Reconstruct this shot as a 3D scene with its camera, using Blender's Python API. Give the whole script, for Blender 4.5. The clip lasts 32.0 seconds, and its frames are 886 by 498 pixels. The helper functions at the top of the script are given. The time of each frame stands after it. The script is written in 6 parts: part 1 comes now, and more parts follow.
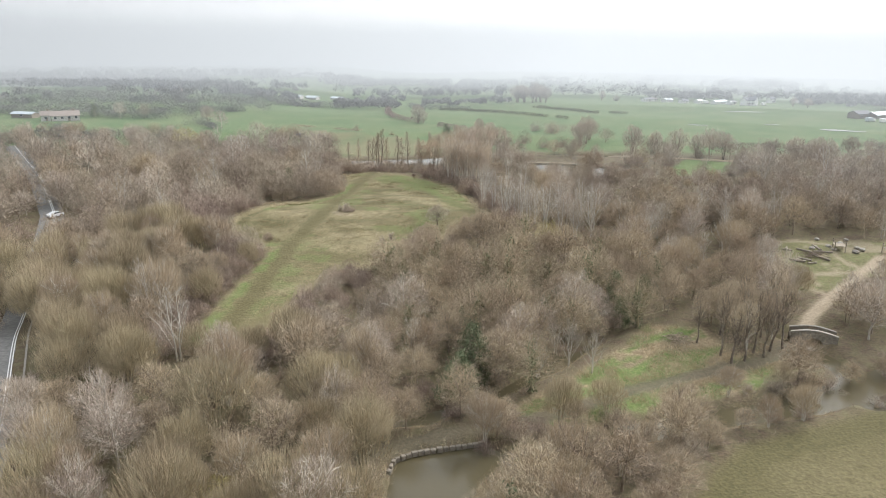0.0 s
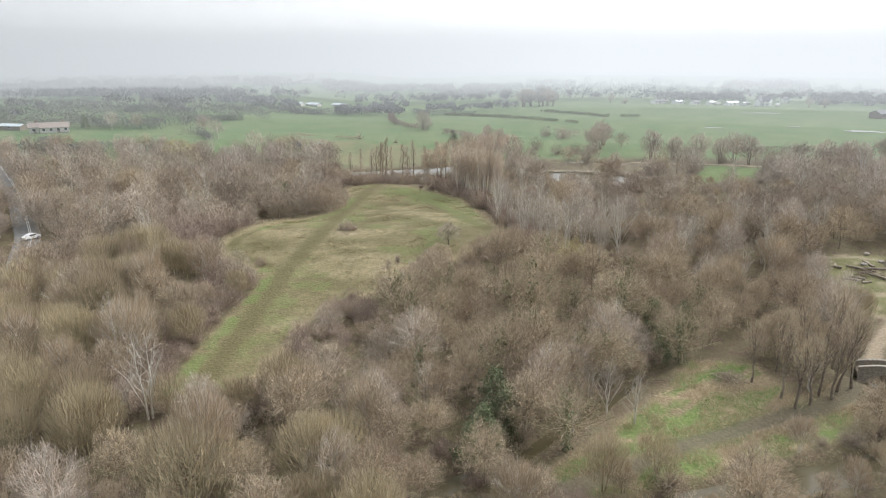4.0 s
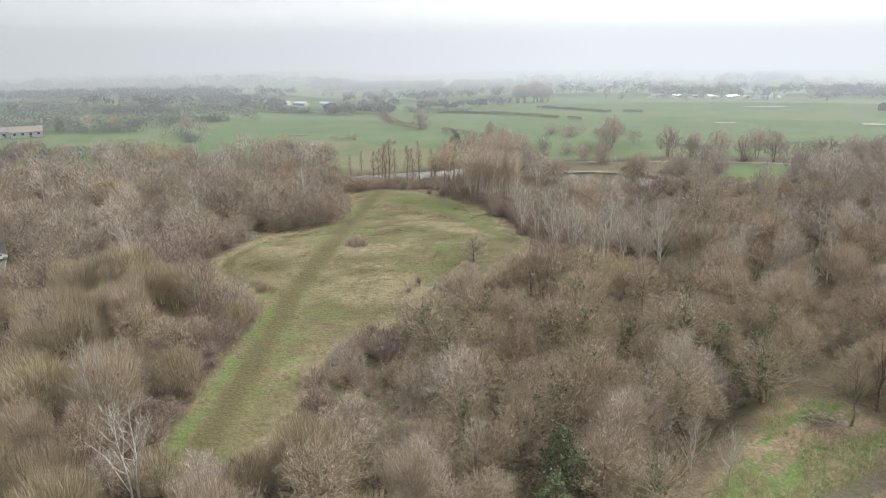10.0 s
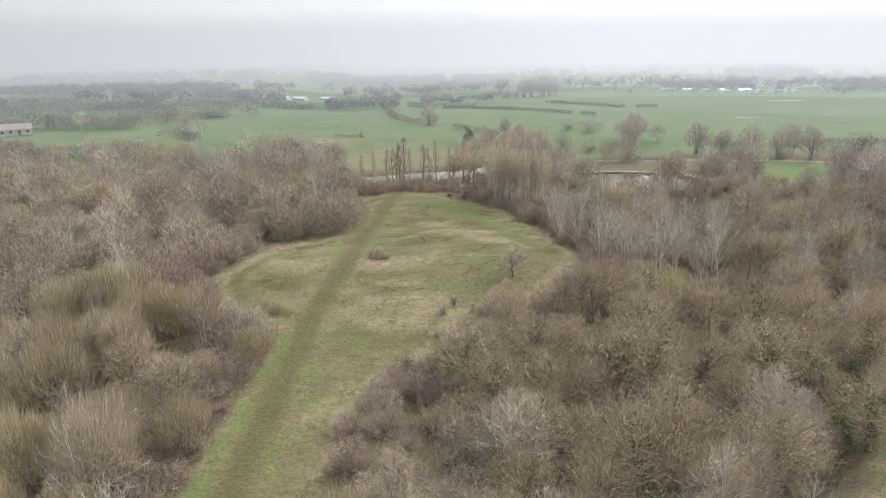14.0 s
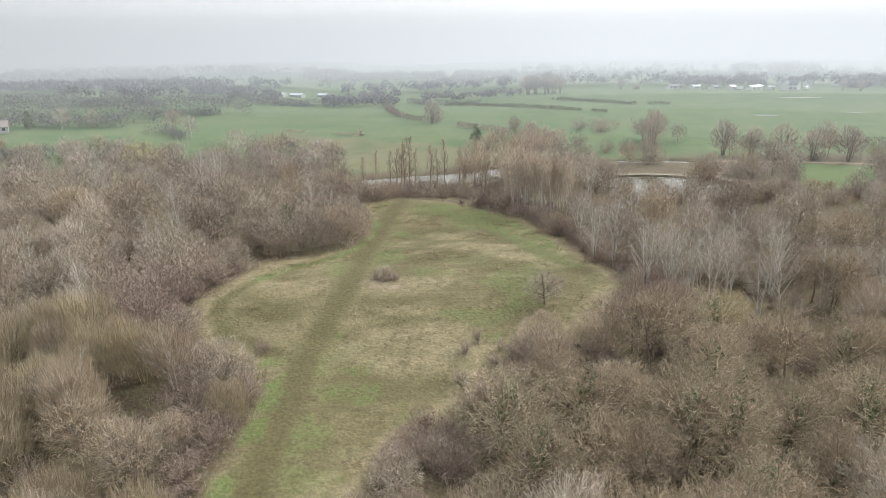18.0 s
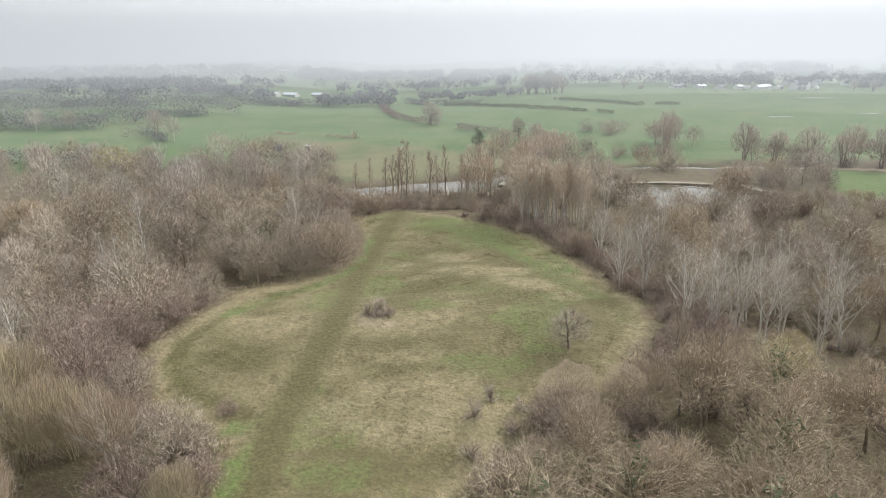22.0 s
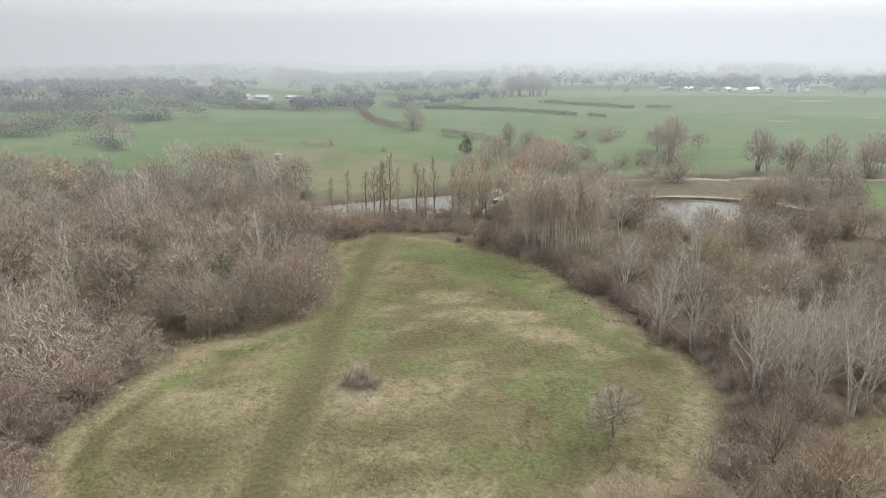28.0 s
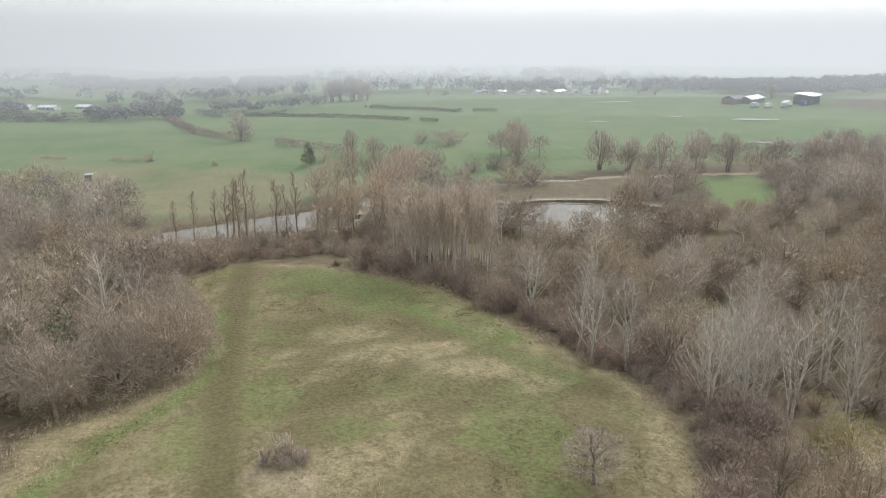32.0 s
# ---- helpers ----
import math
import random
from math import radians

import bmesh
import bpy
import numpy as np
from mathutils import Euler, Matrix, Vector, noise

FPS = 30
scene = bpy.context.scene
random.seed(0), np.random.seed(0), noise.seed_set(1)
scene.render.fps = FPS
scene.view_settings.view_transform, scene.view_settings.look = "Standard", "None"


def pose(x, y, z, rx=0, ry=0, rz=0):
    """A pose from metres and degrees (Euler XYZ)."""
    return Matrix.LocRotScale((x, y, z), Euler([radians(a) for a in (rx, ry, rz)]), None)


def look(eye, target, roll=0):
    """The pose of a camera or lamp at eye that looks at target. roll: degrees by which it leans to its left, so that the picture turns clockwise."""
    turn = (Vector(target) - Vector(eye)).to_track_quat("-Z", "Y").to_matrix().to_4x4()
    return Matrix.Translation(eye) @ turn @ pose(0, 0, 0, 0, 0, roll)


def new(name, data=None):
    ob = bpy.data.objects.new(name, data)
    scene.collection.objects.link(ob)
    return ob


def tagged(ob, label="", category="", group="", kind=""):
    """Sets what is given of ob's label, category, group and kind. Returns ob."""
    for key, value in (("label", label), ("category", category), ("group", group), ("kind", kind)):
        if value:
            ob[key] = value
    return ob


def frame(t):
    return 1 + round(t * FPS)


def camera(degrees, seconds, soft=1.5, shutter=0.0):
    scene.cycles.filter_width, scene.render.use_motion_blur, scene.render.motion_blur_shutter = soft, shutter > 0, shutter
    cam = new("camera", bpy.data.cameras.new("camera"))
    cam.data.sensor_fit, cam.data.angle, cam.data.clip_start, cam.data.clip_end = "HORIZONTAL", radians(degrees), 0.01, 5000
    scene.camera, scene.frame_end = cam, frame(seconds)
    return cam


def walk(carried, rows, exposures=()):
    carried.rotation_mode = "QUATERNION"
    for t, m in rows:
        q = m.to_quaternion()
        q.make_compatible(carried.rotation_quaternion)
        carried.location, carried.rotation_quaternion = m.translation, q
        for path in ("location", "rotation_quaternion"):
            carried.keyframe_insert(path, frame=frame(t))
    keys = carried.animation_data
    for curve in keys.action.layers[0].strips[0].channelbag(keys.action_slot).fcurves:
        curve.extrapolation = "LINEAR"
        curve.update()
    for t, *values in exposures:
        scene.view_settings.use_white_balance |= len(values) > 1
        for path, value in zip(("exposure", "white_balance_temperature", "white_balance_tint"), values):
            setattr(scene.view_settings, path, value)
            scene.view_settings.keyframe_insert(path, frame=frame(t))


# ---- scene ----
cam = camera(66.1, 32.0, soft=1.0)
# seconds, place in metres, then yaw, pitch and roll in degrees
PATH = [
    (0.0, -0.00, -0.00, 50.00, 0.01, -16.99, 0.64),
    (0.5, -0.05, 2.29, 49.86, 0.13, -16.95, 0.55),
    (1.0, -0.13, 4.50, 49.70, 0.35, -16.94, 0.45),
    (1.5, -0.28, 6.61, 49.52, 0.57, -16.84, 0.32),
    (2.0, -0.52, 8.69, 49.41, 0.60, -16.79, 0.15),
    (2.5, -0.76, 10.77, 49.35, 0.55, -16.78, 0.05),
    (3.0, -1.03, 12.75, 49.30, 0.52, -16.78, -0.06),
    (3.5, -1.36, 14.65, 49.22, 0.44, -16.74, -0.12),
    (4.0, -1.70, 16.54, 49.08, 0.40, -16.62, -0.19),
    (4.5, -2.07, 18.31, 49.00, 0.39, -16.54, -0.29),
    (6.5, -4.14, 24.45, 48.50, 0.17, -16.40, -0.54),
    (7.0, -4.82, 25.97, 48.43, 0.13, -16.44, -0.54),
    (7.5, -5.53, 27.44, 48.36, 0.09, -16.48, -0.64),
    (8.0, -6.21, 28.85, 48.26, 0.05, -16.50, -0.69),
    (8.5, -6.99, 30.24, 48.16, -0.02, -16.56, -0.70),
    (9.0, -7.79, 31.67, 48.04, -0.02, -16.56, -0.73),
    (9.5, -8.63, 33.21, 47.91, -0.08, -16.68, -0.79),
    (10.0, -9.43, 34.95, 47.82, -0.87, -16.87, -0.81),
    (10.5, -10.24, 36.80, 47.72, -0.88, -16.90, -0.80),
    (11.0, -11.12, 38.79, 47.57, -0.92, -16.94, -0.89),
    (11.5, -12.03, 40.72, 47.42, -0.97, -17.01, -0.87),
    (12.0, -12.91, 42.63, 47.31, -1.01, -17.06, -0.84),
    (12.5, -13.75, 44.55, 47.19, -1.04, -17.05, -0.83),
    (13.0, -14.48, 46.48, 47.12, -1.10, -17.14, -0.86),
    (13.5, -15.15, 48.44, 47.01, -1.13, -17.22, -0.90),
    (14.0, -15.74, 50.57, 46.83, -1.14, -17.31, -0.92),
    (14.5, -16.23, 52.79, 46.62, -1.14, -17.35, -0.91),
    (16.5, -17.61, 61.72, 45.63, -1.25, -17.39, -0.91),
    (17.0, -17.91, 64.05, 45.38, -1.28, -17.41, -0.94),
    (17.5, -18.23, 66.46, 45.15, -1.31, -17.47, -0.94),
    (18.0, -18.54, 68.88, 45.05, -1.36, -17.55, -0.87),
    (18.5, -18.81, 71.17, 44.92, -1.40, -17.58, -0.88),
    (19.0, -19.03, 73.37, 44.83, -1.43, -17.61, -0.86),
    (19.5, -19.19, 75.55, 44.77, -1.45, -17.65, -0.81),
    (20.0, -19.26, 77.77, 44.68, -1.44, -17.67, -0.81),
    (20.5, -19.26, 79.95, 44.55, -1.47, -17.67, -0.81),
    (21.0, -19.25, 82.04, 44.42, -1.57, -17.63, -0.81),
    (21.5, -19.14, 84.03, 44.23, -1.60, -17.61, -0.78),
    (22.0, -18.93, 85.92, 44.08, -1.62, -17.63, -0.78),
    (22.5, -18.70, 87.71, 43.95, -1.61, -17.67, -0.78),
    (23.0, -18.48, 89.51, 43.85, -1.62, -17.69, -0.73),
    (23.5, -18.34, 91.31, 43.72, -1.61, -17.70, -0.71),
    (24.0, -18.29, 93.13, 43.61, -1.58, -17.66, -0.67),
    (24.5, -18.33, 94.91, 43.51, -1.58, -17.64, -0.62),
    (25.0, -18.42, 96.71, 43.42, -1.52, -17.62, -0.60),
    (25.5, -18.66, 98.50, 43.31, -1.52, -17.59, -0.53),
    (27.5, -20.13, 105.70, 42.86, -1.38, -17.50, -0.65),
    (28.0, -20.63, 107.50, 42.78, -3.57, -17.50, -0.58),
    (28.5, -21.49, 109.31, 42.72, -7.96, -17.54, -0.60),
    (29.0, -22.56, 111.12, 42.67, -12.21, -17.55, -0.49),
    (29.5, -23.84, 112.95, 42.62, -15.38, -17.51, -0.48),
    (30.0, -25.09, 114.64, 42.55, -16.21, -17.44, -0.37),
    (30.5, -26.27, 116.22, 42.50, -17.02, -17.39, -0.27),
    (31.0, -27.39, 117.71, 42.50, -17.86, -17.33, -0.17),
    (31.5, -28.48, 119.12, 42.44, -18.66, -17.26, -0.18),
    (32.0, -29.51, 120.40, 42.32, -19.53, -17.22, -0.12),
]


def aim(x, y, z, yaw, pitch, roll):
    a, b = radians(yaw), radians(pitch)
    eye = Vector((x, y, z))
    return look(eye, eye + 100 * Vector((-math.sin(a) * math.cos(b), math.cos(a) * math.cos(b), math.sin(b))), roll)


walk(cam, [(row[0], aim(*row[1:])) for row in PATH], [(0.0, 0.12), (4.0, 0.08), (10.0, 0.0), (18.0, 0.03), (24.0, -0.02), (28.0, -0.08), (32.0, -0.14)])

# ---- light: an overcast day, mist at the horizon ----
SUN_AZ, SUN_EL = radians(50), radians(38)
world = bpy.data.worlds.new("overcast_sky")
scene.world = world
world.use_nodes = True
wn, wl = world.node_tree.nodes, world.node_tree.links
wn.clear()
w_out, w_bg = wn.new("ShaderNodeOutputWorld"), wn.new("ShaderNodeBackground")
w_sky = wn.new("ShaderNodeTexSky")
w_sky.sky_type, w_sky.sun_disc = "NISHITA", False
w_sky.sun_elevation, w_sky.sun_rotation = SUN_EL, SUN_AZ
w_sat = wn.new("ShaderNodeHueSaturation")
w_sat.inputs["Saturation"].default_value, w_sat.inputs["Value"].default_value = 0.35, 0.10
w_tc, w_dot, w_map = wn.new("ShaderNodeTexCoord"), wn.new("ShaderNodeVectorMath"), wn.new("ShaderNodeMapRange")
w_dot.operation = "DOT_PRODUCT"
w_dot.inputs[1].default_value = (math.sin(SUN_AZ), math.cos(SUN_AZ), 0.15)
w_map.inputs["From Min"].default_value, w_map.inputs["From Max"].default_value = -0.2, 0.95
w_noise, w_ramp, w_mix, w_add = wn.new("ShaderNodeTexNoise"), wn.new("ShaderNodeMapRange"), wn.new("ShaderNodeMix"), wn.new("ShaderNodeMix")
w_noise.inputs["Scale"].default_value, w_noise.inputs["Detail"].default_value = 3.0, 5.0
w_stretch = wn.new("ShaderNodeVectorMath")
w_stretch.operation = "MULTIPLY"
w_stretch.inputs[1].default_value = (1, 1, 6)
w_ramp.inputs["To Min"].default_value, w_ramp.inputs["To Max"].default_value = 0.93, 1.07
w_mix.data_type, w_add.data_type = "RGBA", "RGBA"
w_mix.inputs["A"].default_value, w_mix.inputs["B"].default_value = (0.475, 0.515, 0.56, 1), (1.41, 1.425, 1.45, 1)
w_add.inputs["Factor"].default_value = 0.8
w_mul = wn.new("ShaderNodeVectorMath")
w_mul.operation = "SCALE"
wl.new(w_tc.outputs["Generated"], w_dot.inputs[0])
wl.new(w_dot.outputs["Value"], w_map.inputs["Value"])
wl.new(w_map.outputs["Result"], w_mix.inputs["Factor"])
wl.new(w_tc.outputs["Generated"], w_stretch.inputs[0])
wl.new(w_stretch.outputs[0], w_noise.inputs["Vector"])
wl.new(w_noise.outputs["Fac"], w_ramp.inputs["Value"])
wl.new(w_mix.outputs["Result"], w_mul.inputs[0])
wl.new(w_ramp.outputs["Result"], w_mul.inputs["Scale"])
wl.new(w_sky.outputs["Color"], w_sat.inputs["Color"])
wl.new(w_sat.outputs["Color"], w_add.inputs["A"])
wl.new(w_mul.outputs[0], w_add.inputs["B"])
# a clouded sky is brighter overhead than at the horizon
w_sep, w_up, w_dome = wn.new("ShaderNodeSeparateXYZ"), wn.new("ShaderNodeMapRange"), wn.new("ShaderNodeVectorMath")
w_up.inputs["To Min"].default_value, w_up.inputs["To Max"].default_value = 0.71, 1.5
w_dome.operation = "SCALE"
wl.new(w_tc.outputs["Generated"], w_sep.inputs[0])
wl.new(w_sep.outputs["Z"], w_up.inputs["Value"])
wl.new(w_add.outputs["Result"], w_dome.inputs[0])
wl.new(w_up.outputs["Result"], w_dome.inputs["Scale"])
wl.new(w_dome.outputs[0], w_bg.inputs["Color"])
w_bg.inputs["Strength"].default_value = 1.63
wl.new(w_bg.outputs[0], w_out.inputs[0])
sun = new("sun", bpy.data.lights.new("sun", "SUN"))
sun.data.energy, sun.data.angle, sun.data.color = 2.75, radians(14), (1.0, 0.975, 0.94)
sun.matrix_world = look((200, 200, 200), (200 - math.sin(SUN_AZ) * math.cos(SUN_EL), 200 - math.cos(SUN_AZ) * math.cos(SUN_EL), 200 - math.sin(SUN_EL)))

# ---- helpers of this scene ----
rng = np.random.default_rng(7)


def smooth(a, b, v):
    u = np.clip((v - a) / (b - a), 0, 1)
    return u * u * (3 - 2 * u)


def line_dist(x, y, pts):
    """Distance from places to a broken line."""
    best = np.full(np.shape(x), 1e9)
    for (ax, ay), (bx, by) in zip(pts[:-1], pts[1:]):
        t = np.clip(((x - ax) * (bx - ax) + (y - ay) * (by - ay)) / ((bx - ax) ** 2 + (by - ay) ** 2), 0, 1)
        best = np.minimum(best, np.hypot(x - ax - t * (bx - ax), y - ay - t * (by - ay)))
    return best


def inside(x, y, poly):
    """Signed distance to an outline: positive within it."""
    x, y = np.asarray(x, float), np.asarray(y, float)
    odd = np.zeros(x.shape, bool)
    for (ax, ay), (bx, by) in zip(poly, poly[1:] + poly[:1]):
        cross = ((ay > y) != (by > y)) & (x < (bx - ax) * (y - ay) / (by - ay + 1e-12) + ax)
        odd ^= cross
    d = line_dist(x, y, poly + poly[:1])
    return np.where(odd, d, -d)


def value_noise(x, y, size, seed=0):
    """Smooth noise from 0 to 1 with cells of that size."""
    gx, gy = x / size + 1000.5, y / size + 1000.5
    ix, iy = np.floor(gx).astype(np.int64), np.floor(gy).astype(np.int64)
    fx, fy = gx - ix, gy - iy
    fx, fy = fx * fx * (3 - 2 * fx), fy * fy * (3 - 2 * fy)

    def cell(i, j):
        v = np.sin(i * 127.1 + j * 311.7 + seed * 74.7) * 43758.5453
        return v - np.floor(v)

    return (cell(ix, iy) * (1 - fx) + cell(ix + 1, iy) * fx) * (1 - fy) + (cell(ix, iy + 1) * (1 - fx) + cell(ix + 1, iy + 1) * fx) * fy


def fbm(x, y, size, seed=0):
    return (value_noise(x, y, size, seed) * 4 + value_noise(x, y, size / 2.1, seed + 1) * 2 + value_noise(x, y, size / 4.3, seed + 2)) / 7


# ---- plan ----
MEADOW = [(-41, 100), (-40.5, 112), (-39.6, 128), (-37.8, 141), (-39.5, 147), (-43.5, 150), (-48.8, 153), (-52.3, 160), (-53.2, 165.5), (-50.4, 172.5), (-47.6, 180), (-48.5, 187),
          (-41.5, 190.5), (-33, 192.5), (-31.2, 202), (-30.8, 214), (-33, 229), (-25.7, 234.5), (-13.7, 228.5), (-2.5, 218), (2.4, 212), (5.4, 201.5), (7.5, 190.5), (11.2, 177), (11, 168.5), (9.2, 163),
          (6.5, 158.5), (0, 152.5), (-6, 154), (-12, 145), (-17, 139), (-23, 132), (-26, 124), (-27, 110), (-33, 99)]
TRACK = [(-37, 100), (-36.3, 115), (-35.4, 129), (-34.9, 143), (-33.7, 154), (-32.3, 163), (-30.9, 173), (-30.1, 187), (-28.8, 200), (-27.4, 213), (-25.4, 228), (-24, 236)]
TRACK_EAST = [(-24, 229), (-18, 223.5), (-11, 216), (-2.6, 199), (3.3, 183), (6.6, 178), (9.8, 171)]
POND_WEST = [(-47, 262), (-34, 267), (-20, 271), (-8, 273), (2, 278), (10, 284), (12, 282), (5, 274), (1, 262), (-3, 257), (-12, 255.5), (-25, 257), (-38, 258)]
POND_EAST = [(28, 247), (30, 258), (38, 263.5), (50, 262), (60, 257), (68, 247), (66, 238), (50, 235), (36, 236)]
LAKE_FAR = [(40, 285), (46, 290), (58, 289.5), (70, 284), (66, 282), (56, 284), (48, 285)]
POND_SOUTH = [(-7, 66), (-6.5, 79), (-2, 81.5), (6, 83.5), (9, 81), (14, 79), (12, 74), (5, 68), (2, 62)]
RIVER = [(2, 60), (8, 72), (15, 80), (26, 86), (42, 91), (57, 95), (72, 103), (95, 112), (130, 120)]
BROOK = [(68, 96), (70, 108), (68, 117), (63, 127), (56, 138)]
BACKWATER = [(-9, 88), (-2, 90), (8, 96), (16, 105), (22, 110), (30, 118), (40, 128)]
TOWPATH = [(-20, 74), (-12, 78), (-5, 82), (3, 85.5), (11, 88), (20, 92), (30, 98), (48, 106), (58, 110), (66, 117)]
PARK_PATH = [(69, 120), (73, 126), (78, 132), (84, 138), (91, 144), (99, 152), (108, 160), (125, 172)]
PARK_LOOPS = [[(99, 152), (97, 160), (100, 168), (92, 171), (80, 168)], [(84, 138), (80, 144), (86, 150), (96, 151)], [(100, 168), (112, 164), (126, 165)], [(99, 152), (112, 152), (126, 150)]]
PARK = [(76, 140), (80, 152), (86, 172), (108, 172), (135, 170), (135, 145), (108, 150), (98, 148), (88, 140)]
REEDS = [(14, 95), (22, 103), (31, 112), (40, 124), (50, 122), (53, 110), (60, 112), (64, 108), (52, 99), (36, 93), (20, 88), (10, 86), (4, 86)]
FIELD_SE = [(27, 66), (35, 77), (41, 83), (54, 88), (72, 96), (90, 104), (140, 112), (160, 40), (40, 30)]
LAWN = [(84, 240), (85, 254), (98, 275), (116, 269), (108, 254), (98, 243)]
ROUGH = [(-79, 362), (-44, 344), (-18, 330), (12, 300), (13, 289), (-2, 282), (-20, 277), (-40, 273), (-58, 300), (-76, 341)]
ROAD = [(-40, 0), (-45, 30), (-52, 55), (-58, 73), (-62, 84), (-68, 95.5), (-76, 110), (-86, 131), (-98, 160), (-108, 182), (-130, 215), (-165, 260)]
FAR_PATH = [(62, 284), (80, 281), (96, 278), (113, 274.5), (144, 267), (200, 255)]
BANK_PATH = [(-46, 255), (-25, 253), (-3, 254), (1, 262), (6, 273), (14, 282), (26, 289)]
DAM = [(28, 262), (38, 265.5), (52, 264), (62, 258.5), (70, 248)]


def height(x, y):
    """The lie of the land before the water is cut into it."""
    x, y = np.asarray(x, float), np.asarray(y, float)
    z = -3.5 + 8.5 * smooth(100, 235, y)
    z = z + 6.5 * np.exp(-((line_dist(x, y, [(-42, 112), (-42, 165), (-5, 165), (-18, 205)]) / 34) ** 4)) * (1 - 0.75 * smooth(160, 215, y))
    z = z + 6 * smooth(-70, -190, x) * smooth(120, 300, y)
    z = z - 9 * smooth(430, 760, y) - 6 * smooth(400, 560, y) * np.exp(-(((x + 60) / 130) ** 2))
    return z + 1.5 * smooth(30, 70, x) * smooth(20, 60, 70 - y)


def wet(x, y):
    """How far a place lies within open water; negative on land."""
    w = np.maximum.reduce([inside(x, y, p) for p in (POND_WEST, POND_EAST, LAKE_FAR, POND_SOUTH)])
    w = np.maximum(w, 2.5 + 0.9 * smooth(45, 80, x) - line_dist(x, y, RIVER))
    w = np.maximum(w, 2.2 - line_dist(x, y, BROOK))
    return np.maximum(w, 1.0 + 0.9 * smooth(5, 9, np.abs(x - 8)) * smooth(26, 20, x) - line_dist(x, y, BACKWATER))


def ground_z(x, y):
    return height(x, y) - 1.5 * smooth(-1.6, 1.6, wet(x, y))


def gz(x, y):
    return float(ground_z(np.array([x]), np.array([y]))[0])


# ---- materials ----
def material(name, rough=0.9, metal=0.0):
    m = bpy.data.materials.new(name)
    m.use_nodes = True
    nt = m.node_tree
    b = nt.nodes["Principled BSDF"]
    b.inputs["Roughness"].default_value, b.inputs["Metallic"].default_value = rough, metal
    b.inputs["Specular IOR Level"].default_value = 0.25
    return m, nt, b


def mixed(nt, a, b, fac):
    n = nt.nodes.new("ShaderNodeMix")
    n.data_type = "RGBA"
    for key, v in (("A", a), ("B", b), ("Factor", fac)):
        if isinstance(v, bpy.types.NodeSocket):
            nt.links.new(v, n.inputs[key])
        else:
            n.inputs[key].default_value = (*v, 1) if key != "Factor" else v
    return n.outputs["Result"]


def noise_fac(nt, scale, lo=0.35, hi=0.65, detail=4.0, coords="Object", distort=0.0):
    t, c, r = nt.nodes.new("ShaderNodeTexNoise"), nt.nodes.new("ShaderNodeTexCoord"), nt.nodes.new("ShaderNodeMapRange")
    t.inputs["Scale"].default_value, t.inputs["Detail"].default_value, t.inputs["Distortion"].default_value = scale, detail, distort
    nt.links.new(c.outputs[coords], t.inputs["Vector"])
    r.inputs["From Min"].default_value, r.inputs["From Max"].default_value = lo, hi
    nt.links.new(t.outputs["Fac"], r.inputs["Value"])
    return r.outputs["Result"]


def bumped(nt, b, fac, strength=0.4, depth=0.1):
    n = nt.nodes.new("ShaderNodeBump")
    n.inputs["Strength"].default_value, n.inputs["Distance"].default_value = strength, depth
    nt.links.new(fac, n.inputs["Height"])
    nt.links.new(n.outputs["Normal"], b.inputs["Normal"])


def two_tone(name, a, b, scale=3.0, rough=0.9, metal=0.0, bump=0.3, vary=0.0, depth=0.03):
    """A surface of two colours in a soft noise, with relief; vary: how far each object differs."""
    m, nt, p = material(name, rough, metal)
    f = noise_fac(nt, scale)
    col = mixed(nt, a, b, f)
    if vary:
        info, hsv, r = nt.nodes.new("ShaderNodeObjectInfo"), nt.nodes.new("ShaderNodeHueSaturation"), nt.nodes.new("ShaderNodeMapRange")
        r.inputs["To Min"].default_value, r.inputs["To Max"].default_value = 1 - vary, 1 + vary
        nt.links.new(info.outputs["Random"], r.inputs["Value"])
        nt.links.new(r.outputs["Result"], hsv.inputs["Value"])
        s = nt.nodes.new("ShaderNodeMath")
        s.operation = "MULTIPLY_ADD"
        s.inputs[1].default_value, s.inputs[2].default_value = 0.014, 0.493
        nt.links.new(info.outputs["Random"], s.inputs[0])
        nt.links.new(s.outputs[0], hsv.inputs["Hue"])
        nt.links.new(col, hsv.inputs["Color"])
        col = hsv.outputs["Color"]
    nt.links.new(col, p.inputs["Base Color"])
    if bump:
        bumped(nt, p, noise_fac(nt, scale * 6), bump, depth)
    return m


def broken(nt, fac, noise_socket, k, shift):
    """A mask whose edges are broken up by a noise."""
    a, b = nt.nodes.new("ShaderNodeMath"), nt.nodes.new("ShaderNodeMath")
    a.operation, b.operation, b.use_clamp = "MULTIPLY_ADD", "ADD", True
    nt.links.new(noise_socket, a.inputs[0])
    a.inputs[1].default_value, a.inputs[2].default_value = k, shift - k / 2
    nt.links.new(a.outputs[0], b.inputs[0])
    nt.links.new(fac, b.inputs[1])
    c = nt.nodes.new("ShaderNodeMath")
    c.operation, c.use_clamp = "MULTIPLY", True
    nt.links.new(b.outputs[0], c.inputs[0])
    d = nt.nodes.new("ShaderNodeMapRange")
    d.inputs["From Min"].default_value, d.inputs["From Max"].default_value = 0.0, 0.25
    nt.links.new(fac, d.inputs["Value"])
    nt.links.new(d.outputs["Result"], c.inputs[1])
    return c.outputs[0]


